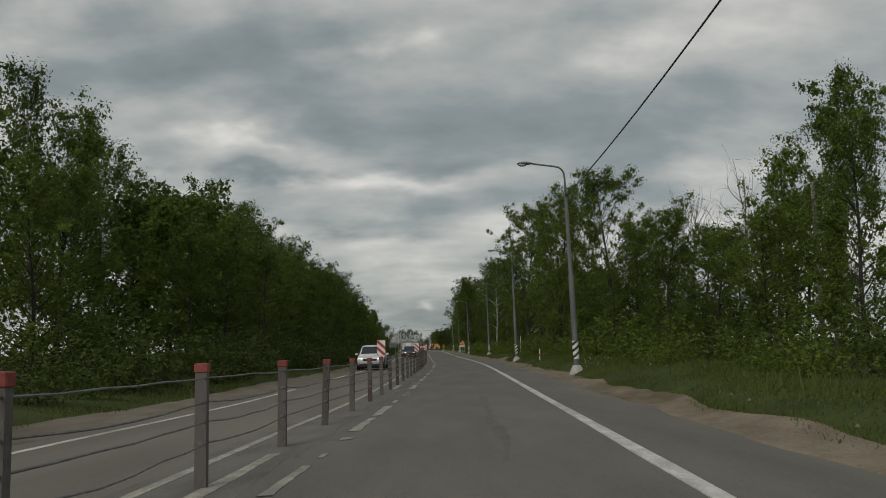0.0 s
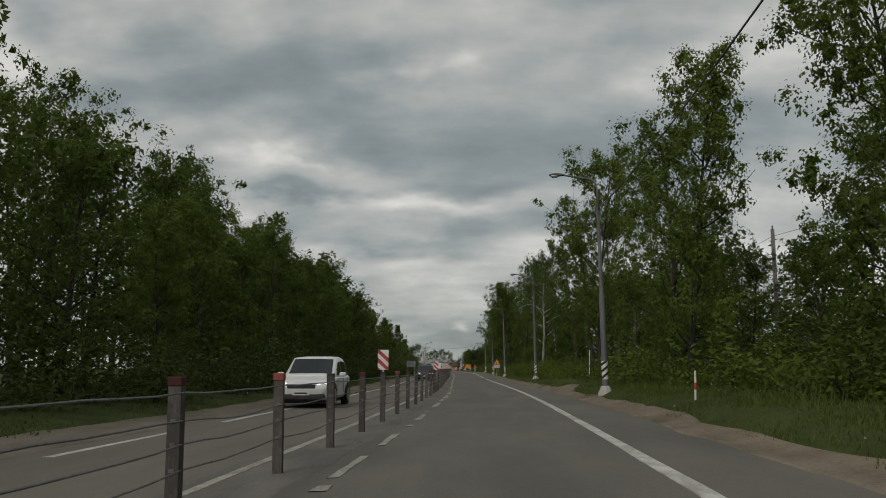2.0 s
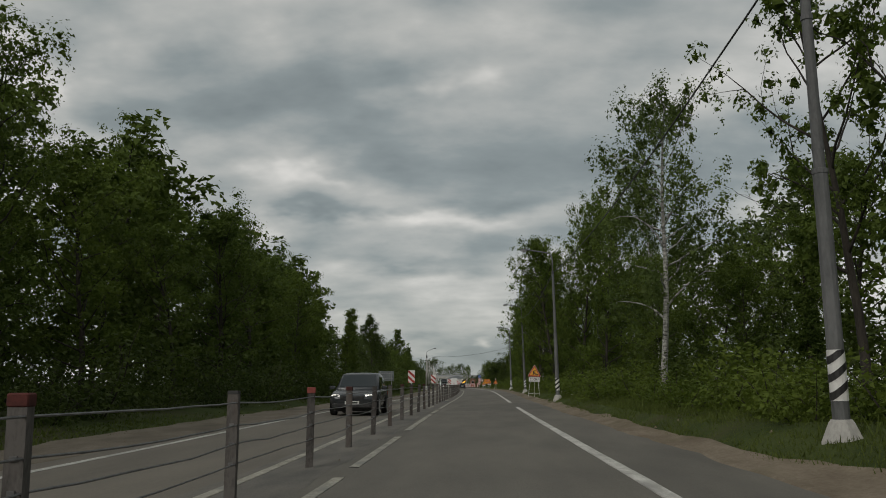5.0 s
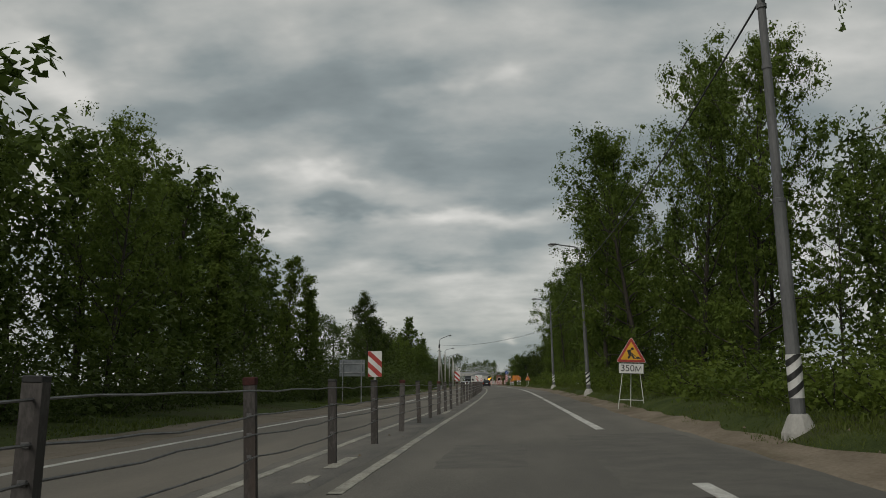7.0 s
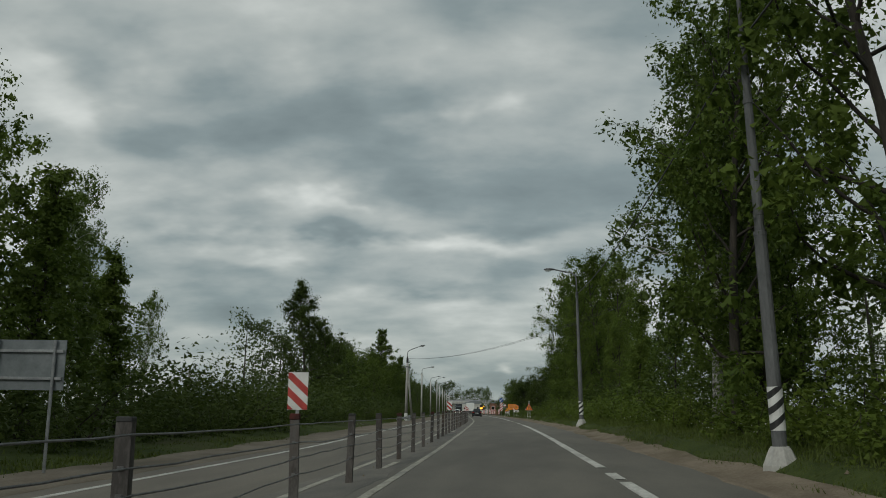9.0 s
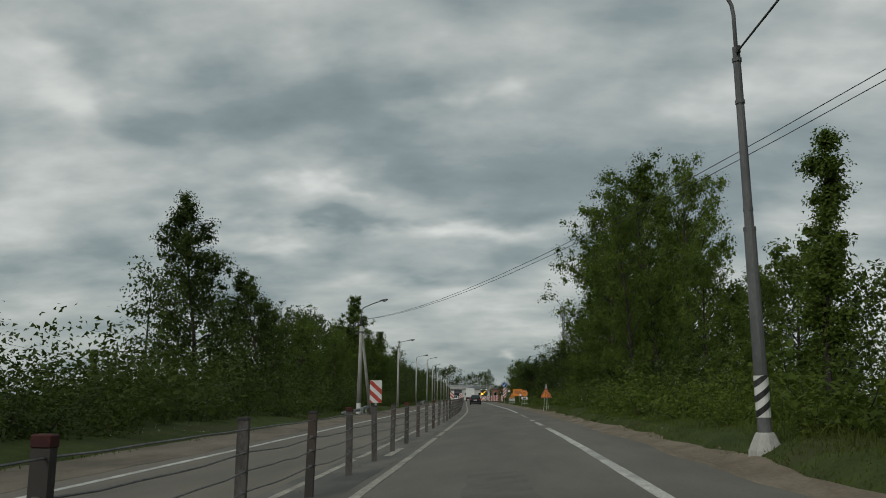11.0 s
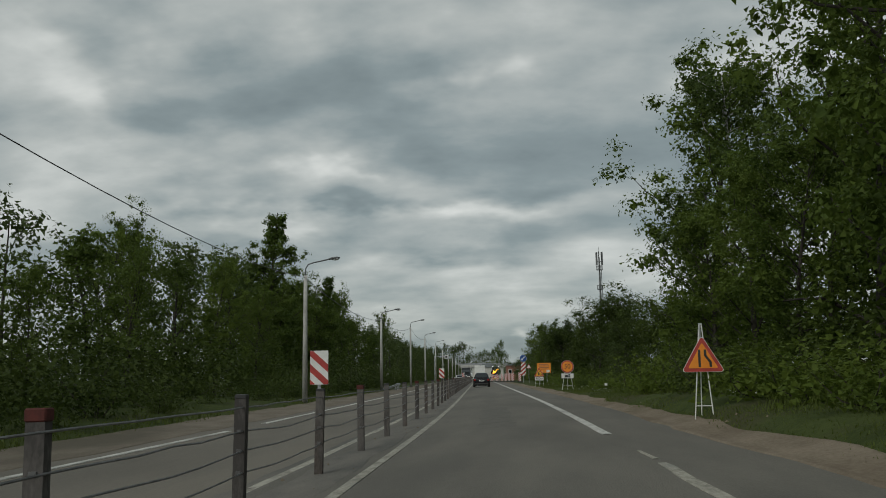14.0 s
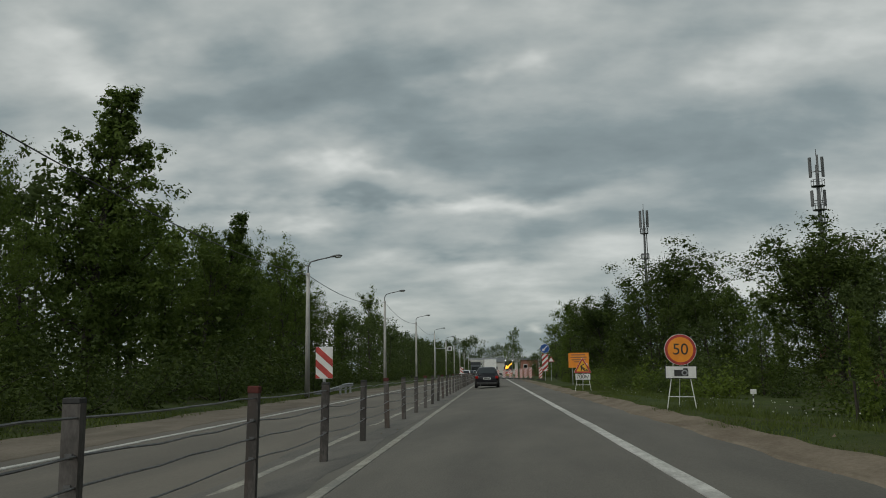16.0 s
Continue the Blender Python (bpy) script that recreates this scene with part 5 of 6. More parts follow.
def grow(seed, H, spread, crown_from, limbs, leaf, n_leaf, clump_r, trunk_r=0.16, kind="broad", fill=0.5, lean=0.04, twigs=0.5):
    """Wood and leaves of one tree of height H."""
    rng = np.random.default_rng(seed)
    wood = Geo()
    steps = 9
    trunk, p = [], np.zeros(3)
    d = np.array([rng.normal() * lean, rng.normal() * lean, 1.0])
    for i in range(steps + 1):
        trunk.append(p.copy())
        d = d + np.array([rng.normal() * lean, rng.normal() * lean, 0])
        d /= np.linalg.norm(d)
        p = p + d * (H * 0.95 / steps)
    tr = [trunk_r * (1 - 0.93 * (i / steps)) + 0.012 for i in range(steps + 1)]
    tr[0] *= 1.35
    wood.tube(trunk, tr, 7)
    centres, radii = [], []
    for k in range(limbs):
        f = crown_from + (0.97 - crown_from) * ((k + rng.uniform(0, 1)) / limbs)
        i = min(int(f * steps), steps - 1)
        base = trunk[i] + (trunk[i + 1] - trunk[i]) * (f * steps - i)
        ang = k * 2.4 + rng.uniform(-0.5, 0.5)
        u = (f - crown_from) / (1 - crown_from)
        if kind == "birch":
            env = 0.55 + 0.6 * math.sin(math.pi * min(1, u * 0.9 + 0.15))
            dirn, rise = (math.cos(ang), math.sin(ang), 1.1), -0.12
        elif kind == "cone":
            env = 0.16 + 1.0 * (1 - u) ** 0.8 * min(1.0, 0.55 + 2.2 * u)
            dirn, rise = (math.cos(ang), math.sin(ang), 0.55), 0.08
        elif kind == "spire":
            env = 0.05 + 0.95 * (1 - u) ** 1.05 * min(1.0, 0.7 + 1.6 * u)
            dirn, rise = (math.cos(ang), math.sin(ang), 0.75), 0.06
        elif kind == "narrow":
            env = 0.5 * (1 - u * 0.6)
            dirn, rise = (math.cos(ang), math.sin(ang), 1.6), 0.05
        else:
            env = (0.62 + 0.5 * math.sin(math.pi * min(1, u * 0.85 + 0.1))) * (1.0 if u < 0.8 else 0.75)
            dirn, rise = (math.cos(ang), math.sin(ang), 0.35 + 0.8 * u), 0.10
        ln = spread * env * rng.uniform(0.7, 1.2)
        tuft = clump_r * (1.0 - 0.6 * u if kind == "spire" else 1.0)
        pts = limb_path(rng, base, dirn, ln, 5, rise, 0.2)
        r0 = max(0.02, trunk_r * 0.38 * (1 - 0.6 * u))
        wood.tube(pts if twigs else pts[::2], [r0 * (1 - 0.85 * j / 5) + 0.006 for j in range(0, 6, 1 if twigs else 2)], 3, False)
        for j in (2, 3, 4, 5):
            q = pts[j]
            if rng.random() < fill + 0.15 * j:
                centres.append(q + rng.normal(size=3) * 0.2)
                radii.append(tuft * rng.uniform(0.6, 1.2))
            sub = limb_path(rng, q, pts[j] - pts[j - 1] + rng.normal(size=3) * 0.5 * ln / 5, ln * rng.uniform(0.25, 0.5), 3, rise * 0.6, 0.3)
            if rng.random() < twigs:
                wood.tube(sub, [r0 * 0.35, r0 * 0.25, r0 * 0.18, 0.006], 3, False)
            centres.append(sub[-1])
            radii.append(tuft * rng.uniform(0.5, 1.1))
            if rng.random() < 0.5:
                centres.append(sub[2])
                radii.append(tuft * rng.uniform(0.4, 0.9))
    if not n_leaf:
        return wood, None
    if kind == "birch":  # hanging strands
        extra_c, extra_r = [], []
        for c, r in zip(centres, radii):
            if rng.random() < 0.6:
                for s in range(3):
                    extra_c.append(c - np.array([rng.normal() * 0.12, rng.normal() * 0.12, 0.35 + 0.4 * s]))
                    extra_r.append(r * (0.55 - 0.12 * s))
        centres += extra_c
        radii += extra_r
    vol = np.array(radii) ** 1.6
    counts = np.maximum(3, (n_leaf * vol / vol.sum()).astype(int))
    return wood, leaf_faces(rng, centres, radii, counts, leaf, 0.8 if kind == "birch" else 0.25, 1.25 if kind == "birch" else 0.75, 0.15 if leaf < 0.3 else 0.0)


def make_tree(name, label, seed, bark, leaf_mat, category="tree", **kw):
    wood, leaves = grow(seed, **kw)
    t = thing(name, label, category, "roadside trees")
    part("trunk", wood, bark, t, "", True)
    if leaves is not None:
        crown = new("crown", loose_mesh("crown", leaves, leaf_mat))
        crown.parent = t
    return t


def shrub_shape(seed, H, W, n_leaf, leaf):
    rng = np.random.default_rng(seed)
    wood = Geo()
    centres, radii = [], []
    for k in range(9):
        a = k * 2.4 + rng.uniform(0, 0.6)
        pts = limb_path(rng, (0.15 * math.cos(a), 0.15 * math.sin(a), -0.05), (math.cos(a) * 0.7, math.sin(a) * 0.7, 1.0), H * rng.uniform(0.6, 1.0), 4, 0.05, 0.22)
        if k < 5:
            wood.tube(pts, [0.025, 0.02, 0.014, 0.01, 0.005], 3, False)
        for p in pts[1:]:
            centres.append(p * np.array([W / H, W / H, 1]))
            radii.append(H * rng.uniform(0.16, 0.30) * (1.0 - 0.45 * min(1.0, p[2] / H)))
            centres.append(p * np.array([W / H * 1.2, W / H * 1.2, 0.6]) + rng.normal(size=3) * 0.2)
            radii.append(H * rng.uniform(0.14, 0.26))
    vol = np.array(radii) ** 1.6
    counts = np.maximum(3, (n_leaf * vol / vol.sum()).astype(int))
    return wood, leaf_faces(rng, centres, radii, counts, leaf, 0.2, 0.8, 0.0)


def make_shrub(seed, label, H, W, n_leaf, leaf, mat):
    wood, leaves = shrub_shape(seed, H, W, n_leaf, leaf)
    t = thing("shrub", label, "shrub", "undergrowth along the wood")
    part("stem", wood, M_BARK, t)
    crown = new("foliage", loose_mesh("foliage", leaves, mat))
    crown.parent = t
    return t


PROTOS = {}


def proto(key, H, ob):
    PROTOS.setdefault(key, []).append([ob, H, None])


BROAD = "tall leafy broadleaved tree at the edge of the wood"
DENSE = "dense dark green tree in the roadside wood"
BIRCH = "white-stemmed birch with hanging leafy twigs"
def leafed(name, label, keys, seeds, bark, leaf_mat, near, off, **kw):
    """One sort of tree twice: finely leafed for the near verge, with larger sprays for the far side."""
    for key, (n_leaf, leaf), count in ((keys, near, seeds[1]), (keys + "_off", off, max(2, seeds[1] - 1))):
        if n_leaf:
            for k in range(count):
                proto(key, kw["H"], make_tree(name, label, seeds[0] + k, bark, leaf_mat, leaf=leaf, n_leaf=n_leaf, **kw))


leafed("tree", BROAD, "broad", (100, 4), M_BARK, M_LEAF, (20000, 0.165), (12500, 0.185), H=12, spread=3.4, crown_from=0.12, limbs=32, clump_r=0.70, trunk_r=0.14, fill=0.8, twigs=0.15)
leafed("tree", DENSE, "dense", (200, 4), M_BARK, M_LEAFDARK, (15000, 0.168), (12000, 0.172), H=12, spread=3.1, crown_from=0.08, limbs=30, clump_r=0.74, trunk_r=0.17, fill=0.6, twigs=0.1)
leafed("birch", BIRCH, "birch", (300, 3), M_BIRCH, M_BIRCHLEAF, (17000, 0.128), (11500, 0.145), H=12, spread=2.4, crown_from=0.25, limbs=26, clump_r=0.5, trunk_r=0.13, kind="birch", fill=0.5, lean=0.03, twigs=0.35)
leafed("young_tree", "slender young tree with upright leafy branches", "narrow", (400, 2), M_BARK, M_LEAF, (12000, 0.14), (7000, 0.185), H=10, spread=2.6, crown_from=0.12, limbs=24, clump_r=0.5, trunk_r=0.1, kind="narrow", fill=0.5, twigs=0.2)
leafed("tree", "full-crowned mid green tree beside the road", "full", (220, 3), M_BARK, M_LEAF, (18500, 0.156), (12000, 0.18), H=12, spread=3.1, crown_from=0.07, limbs=30, clump_r=0.72, trunk_r=0.17, fill=0.6, twigs=0.2)
for s in range(2):
    proto("inner", 12, make_tree("tree", "dark green tree standing deeper in the wood", 250 + s, M_BARK, M_LEAFDARK, H=12, spread=3.1, crown_from=0.12, limbs=24, leaf=0.36, n_leaf=4100, clump_r=0.8, trunk_r=0.17, fill=0.6, twigs=0.05))
for s in range(2):
    proto("dead", 11, make_tree("dead_tree", "bare dead tree with thin grey twigs", 500 + s, M_DEAD, None, H=11, spread=3.0, crown_from=0.3, limbs=20, leaf=0.2, n_leaf=0, clump_r=0.5, trunk_r=0.15, twigs=1.0))
for s in range(2):
    proto("sparse", 11, make_tree("tree", "thin-leaved tree with bare twigs showing through", 600 + s, M_BARK, M_LEAF, H=11, spread=3.2, crown_from=0.3, limbs=18, leaf=0.16, n_leaf=7500, clump_r=0.5, trunk_r=0.15, fill=0.2, twigs=1.0))
for s in range(2):
    proto("dome", 8, make_tree("bush_tree", "broad dark rounded tree leafed down to the ground", 270 + s, M_BARK, M_UNDER, H=8, spread=3.9, crown_from=0.03, limbs=44, leaf=0.175, n_leaf=22000, clump_r=0.95, trunk_r=0.13, fill=0.9, twigs=0.1))
proto("dark", 12, make_tree("tree", "dark cone-shaped dense tree beside the road", 240, M_BARK, M_UNDER, H=12, spread=3.9, crown_from=0.07, limbs=40, leaf=0.19, n_leaf=17000, clump_r=0.72, trunk_r=0.17, kind="cone", fill=0.8, twigs=0.2))
proto("poplar", 12, make_tree("poplar", "green pyramid-shaped poplar standing above the other trees", 263, M_BARK, M_LEAFDARK, H=12, spread=3.9, crown_from=0.05, limbs=60, leaf=0.165, n_leaf=24000, clump_r=0.72, trunk_r=0.17, kind="spire", fill=0.8, twigs=0.2))
FAR = [grow(700 + s, H=11, spread=3.2, crown_from=0.06, limbs=18, leaf=0.36, n_leaf=1750, clump_r=0.95, trunk_r=0.16, fill=0.7, twigs=0.0) for s in range(3)]
FAR_LEAVES, FAR_WOOD = [], Geo()
MASS = [shrub_shape(900 + s, 3.0, 2.1, 1100, 0.132)[1] for s in range(3)]
MASS_LEAVES = []
for s in range(3):
    proto("shrub", 2, make_shrub(800 + s, "bright green leafy shrub at the edge of the wood", 2.0, 1.5, 1050, 0.13, M_SHRUB))
for s in range(3):
    proto("thicket", 3, make_shrub(850 + s, "dark leafy thicket under the trees", 3.0, 2.1, 1400, 0.14, M_UNDER))
rt = random.Random(77)
PLACED = []


def road_side(leaves, x, y, keep):
    """Thins the leaves on the side of a crown that is turned away from the road."""
    away = (leaves[:, 0, 0] - x) * (1 if x > float(axis_x(y)) else -1)
    back = (away > keep) & (np.arange(len(leaves)) % 3 > 0)
    return leaves[~back]


def plant(key, x, y, top, width=1.0, foot=None, lean=0.0):
    """Put the next tree of that sort at x, y, so that it ends at the height top."""
    if key == "far":  # deep in the wood: joined into one mass
        wood, leaves = FAR[rt.randrange(len(FAR))]
        z = float(ground_z(y, offset_of(x, y))) - 0.1
        s = max(0.1, (top - z) / 11)
        m = np.array(Matrix.Translation((x, y, z)) @ pose(0, 0, 0, 0, 0, rt.uniform(0, 360)) @ Matrix.Diagonal((s * width, s * width, s, 1)))
        FAR_LEAVES.append(road_side(leaves @ m[:3, :3].T + m[:3, 3], x, y, s * width * 0.8))
        FAR_WOOD.add((np.array(wood.v[:70]) @ m[:3, :3].T + m[:3, 3]).tolist(), wood.f[:63])  # stems alone
        PLACED.append((x, y, s * width))
        return
    if key == "mass":
        z = float(ground_z(y, offset_of(x, y))) - 0.1
        s = max(0.1, (top - z) / 3)
        m = np.array(Matrix.Translation((x, y, z)) @ pose(0, 0, 0, 0, 0, rt.uniform(0, 360)) @ Matrix.Diagonal((s * width, s * width, s, 1)))
        MASS_LEAVES.append(road_side(MASS[rt.randrange(3)] @ m[:3, :3].T + m[:3, 3], x, y, s * width * 0.4))
        return
    if key + "_off" in PROTOS and (x < 0 or y > 285 or x > float(axis_x(y)) + 12.5):
        key += "_off"
    lot = PROTOS[key]
    slot = lot[rt.randrange(len(lot))]
    z = float(ground_z(y, offset_of(x, y))) - 0.1 if foot is None else foot
    s = max(0.1, (top - z) / slot[1])
    m = Matrix.Translation((x, y, z)) @ pose(0, 0, 0, rt.gauss(0, 1.2), rt.gauss(0, 1.2) + lean, rt.uniform(0, 360)) @ Matrix.Diagonal((s * width, s * width, s, 1))
    if slot[2] is None:
        slot[0].matrix_basis = m
        slot[2] = slot[0].scale.copy()
    else:
        copy_thing(slot[0], m @ Matrix.Diagonal((1 / slot[2].x, 1 / slot[2].y, 1 / slot[2].z, 1)))
    PLACED.append((x, y, s * width))


def free(x, y, gap):
    return all((x - a) ** 2 + (y - b) ** 2 > gap * gap for a, b, _ in PLACED)


# trees that stand out on the skyline: sort, x, y, height of the tip, width
LEAD = (
    ("dense", -15.6, 42, 12.9, 1.0), ("birch", -16.5, 48, 14.2, 1.0), ("dense", -16.5, 55, 13.0, 1.0), ("broad", -17.6, 69, 14.8, 1.0), ("dense", -13.2, 62.5, 11.4, 1.0), ("dense", -12.9, 73, 12.0, 1.0),
    ("broad", -20.5, 98, 17.8, 1.0), ("broad", -22.5, 105, 18.4, 1.0), ("dense", -18.3, 118.5, 16.0, 1.0), ("broad", -24.5, 120, 19.0, 1.0), ("dense", -15.0, 88, 13.0, 1.0),
    ("dense", -18.8, 168.5, 14.0, 1.0), ("birch", -20.5, 176, 16.6, 1.1), ("dense", -14.8, 174, 9.4, 0.9), ("broad", -17.8, 179, 14.9, 1.0), ("birch", -19.2, 191.5, 12.0, 0.9),
    ("birch", -22.2, 193.5, 14.4, 1.0), ("birch", -22.8, 200, 13.5, 0.9), ("birch", -23.2, 210, 9.9, 0.8), ("dark", -15.8, 224.0, 12.9, 1.0), ("dark", -15.2, 234.8, 10.6, 1.0), ("dense", -15.0, 243.6, 8.0, 1.0),
    ("sparse", -16.8, 258, 8.3, 1.0), ("dense", -17.2, 262.5, 9.5, 1.0), ("broad", -16.4, 271, 8.5, 1.0), ("poplar", -18.0, 282.8, 15.5, 1.2), ("dense", -17.3, 277.6, 9.9, 0.9),
    ("poplar", -17.3, 294.5, 11.4, 1.1), ("dense", -20.0, 305, 11.2, 1.0), ("dense", -22.0, 320, 12.2, 1.0), ("dense", -22.7, 145, 19.0, 1.0), ("broad", -21.6, 166.4, 17.2, 1.0), ("dense", -16.5, 310, 10.3, 1.0), ("dense", -24.0, 341, 13.0, 1.0), ("dense", -21.5, 370, 12.3, 1.0),
    ("birch", 15.0, 33, 12.2, 0.8), ("dead", 18.2, 50.5, 11.8, 1.0), ("dead", 16.6, 60, 11.2, 1.0), ("broad", 9.4, 47.3, 10.9, 0.9), ("broad", 13.0, 27, 9.6, 0.9), ("birch", -14.6, 35.5, 13.4, 1.0), ("dense", -12.2, 32.0, 8.4, 1.1), ("full", 9.6, 67.5, 12.2, 1.0), ("full", 9.8, 173.5, 7.5, 1.0), ("full", 14.0, 36.5, 9.6, 1.0), ("broad", 8.3, 60.3, 12.1, 0.9), ("dead", 18.0, 61, 12.0, 1.0),
    ("dead", 21.8, 67, 11.5, 1.0), ("broad", 9.0, 84.5, 15.4, 0.8), ("full", 12.5, 52, 8.9, 1.2), ("full", 12.0, 44, 8.2, 1.2), ("dense", 15.5, 58, 9.8, 1.2), ("broad", 14.2, 84, 11.5, 0.9), ("sparse", 10.6, 98.2, 14.2, 1.1), ("sparse", 12.4, 101.0, 13.6, 1.1), ("dead", 12.6, 91.5, 10.3, 0.9), ("sparse", 10.2, 104, 12.0, 0.9), ("birch", 8.5, 118.5, 13.8, 1.1),
    ("birch", 11.6, 134.5, 14.0, 0.9), ("broad", 11.2, 156.3, 16.8, 0.68), ("sparse", 14.0, 151.0, 8.2, 0.8), ("dense", 9.3, 153.8, 13.9, 0.85), ("broad", 10.8, 151.2, 14.6, 0.85), ("broad", 7.9, 161.4, 14.2, 1.05), ("birch", 8.2, 174.6, 14.8, 1.3), ("birch", 9.4, 176.2, 13.5, 1.2), ("full", 7.0, 170.5, 13.8, 0.95), ("full", 8.4, 173.0, 10.6, 1.1), ("full", 9.9, 181.5, 10.8, 1.1), ("full", 11.9, 188.0, 11.8, 1.1), ("dense", 13.8, 196.0, 12.3, 1.1),
    ("full", 10.2, 219, 8.6, 0.9), ("narrow", 9.4, 198.5, 8.9, 1.2), ("broad", 10.6, 233.5, 16.3, 0.95), ("full", 11.0, 228, 15.0, 0.9), ("full", 7.9, 226.5, 12.4, 0.75),
    ("full", 8.4, 239.4, 15.4, 1.1), ("full", 10.2, 246.5, 17.6, 1.1), ("full", 10.0, 263.8, 17.4, 1.16), ("birch", 11.0, 262, 17.4, 1.25), 
    ("narrow", 8.6, 156.5, 9.5, 1.1), ("birch", -2.1, 372, 7.6, 0.9), ("dome", 8.6, 318, 8.8, 1.35), ("dome", 13.6, 291, 6.3, 1.5), ("dome", 18.5, 286, 6.5, 1.5), ("dome", 17.0, 299.5, 7.0, 1.5), ("dome", 11.5, 309, 6.0, 1.3), ("dome", 5.6, 327, 6.4, 1.3), ("broad", 2.4, 335, 7.9, 1.0), ("dome", 6.5, 340, 7.0, 1.3), ("full", 4.6, 354, 8.0, 1.2), ("full", 2.6, 378, 8.0, 1.2),
)
for key, x, y, top, width in LEAD:
    out = 0.0 if key in ("poplar", "dark", "dome") or width > 1.15 else (-1.4 if x < 0 else 0.7)
    plant(key, x + out, y, top * 0.97, width * 0.86)

# height of the wood for each metre that a tree stands off the driving line, along the road
LEFT_RISE = ((-30, 0.58), (40, 0.58), (52, 0.64), (70, 0.63), (90, 0.69), (104, 0.70), (125, 0.70), (165, 0.64), (178, 0.58), (186, 0.40), (194, 0.30), (206, 0.24), (215, 0.20), (235, 0.24), (246, 0.40), (262, 0.45), (300, 0.5), (360, 0.5), (700, 0.5))
RIGHT_RISE = ((-30, 0.6), (30, 0.56), (45, 0.5), (75, 0.52), (100, 0.58), (125, 0.72), (150, 0.78), (175, 0.8), (188, 0.66), (196, 0.55), (222, 0.58), (230, 0.98), (260, 0.98), (267, 0.6), (274, 0.28), (300, 0.30), (330, 0.5), (420, 0.5), (700, 0.45))
# open slots in the wood: from (offset, y) to (offset, y), half-width
SLOTS = ((6.5, 133.0, 24.0, 185.0, 1.7), (-12.0, 186.0, -30.0, 238.0, 3.5), (7.0, 186.0, 16, 204, 2.2), (7.5, 166.0, 25.0, 217.0, 2.0), (6.5, 268.5, 22, 282, 2.5))


def in_slot(o, y):
    for a, b, c, d, w in SLOTS:
        f = ((o - a) * (c - a) + (y - b) * (d - b)) / ((c - a) ** 2 + (d - b) ** 2)
        if 0 <= f <= 1 and math.hypot(o - a - f * (c - a), y - b - f * (d - b)) < w:
            return True
    return False


def fill_side(side, rise, rows, y0, y1, step, keys, low=1.0):
    for o0, jit in rows:
        y = y0 + rt.uniform(0, step)
        while y < y1:
            o = side * (o0 + rt.uniform(-jit, jit))
            x = float(axis_x(y)) + o
            if free(x, y, 2.4) and not in_slot(o, y):
                top = min(abs(o) * float(np.interp(y, *zip(*rise))), 16.5) * low * rt.uniform(0.78, 1.04)
                key = rt.choice(keys)
                if top < 5 and key != "far":
                    key = "narrow" if rt.random() < 0.5 else "dense"
                plant(key, x, y, top + 0.4, rt.uniform(0.9, 1.2))
            y += step * rt.uniform(0.7, 1.3)


fill_side(-1, LEFT_RISE, ((12.8, 0.8),), 26, 180, 6.5, ("dense", "dense", "broad", "narrow"))
fill_side(-1, LEFT_RISE, ((17.0, 1.2),), 28, 205, 6.5, ("inner",))
fill_side(-1, LEFT_RISE, ((22.5, 1.5),), 40, 235, 6.0, ("far",), 0.8)
fill_side(-1, LEFT_RISE, ((15.0, 1.0),), 207, 240, 6.5, ("dense", "narrow", "dense"))
fill_side(-1, LEFT_RISE, ((14.6, 0.8),), 242, 335, 5.6, ("dense", "dense", "narrow"))
fill_side(-1, LEFT_RISE, ((17.4, 0.8),), 242, 335, 5.5, ("inner",))
fill_side(-1, LEFT_RISE, ((20.0, 1.5), (27, 2)), 240, 350, 7.5, ("far",))
fill_side(1, RIGHT_RISE, ((10.0, 0.8),), 20, 190, 7.0, ("full", "narrow", "broad", "full"))
fill_side(1, RIGHT_RISE, ((14.5, 1.5),), 24, 200, 7.5, ("inner", "sparse", "inner"))
fill_side(1, RIGHT_RISE, ((20.0, 2.0),), 40, 215, 7.5, ("far",), 0.85)
fill_side(1, RIGHT_RISE, ((9.6, 0.5),), 206, 264, 5.5, ("full", "broad"))
fill_side(1, RIGHT_RISE, ((13.0, 1.0),), 206, 264, 5.5, ("inner",))
fill_side(1, RIGHT_RISE, ((12.0, 1.0), (17.0, 1.5)), 276, 345, 7.0, ("full", "inner", "far"))
fill_side(1, RIGHT_RISE, ((15.0, 1.0),), 274, 345, 5.0, ("far",), 0.95)
fill_side(1, RIGHT_RISE, ((18.0, 1.5), (25, 2)), 206, 330, 8.0, ("far",), 0.55)
for side, rise in ((-1, LEFT_RISE), (1, RIGHT_RISE)):
    fill_side(side, rise, ((14.0 if side < 0 else 11.0, 1.5), (20, 2)), 348, 640, 13.0, ("far",))
fill_side(-1, LEFT_RISE, ((12.5, 0.8), (17.0, 1.0)), 335, 480, 6.5, ("far",), 0.95)
fill_side(-1, LEFT_RISE, ((11.0, 0.8),), 470, 700, 7.0, ("far",), 1.1)
for k in range(26):  # wood that closes the view where the road bends away
    x = -74 + k * 2.6
    plant("far", x, 715 + 9 * math.sin(k * 2.1), (19 if x < -30 else 15) * rt.uniform(0.85, 1.05), 1.1)
fill_side(-1, LEFT_RISE, ((18.8, 1.0),), 24, 330, 6.5, ("far",), 0.42)
fill_side(1, RIGHT_RISE, ((17.0, 1.0),), 22, 190, 7.0, ("far",), 0.42)

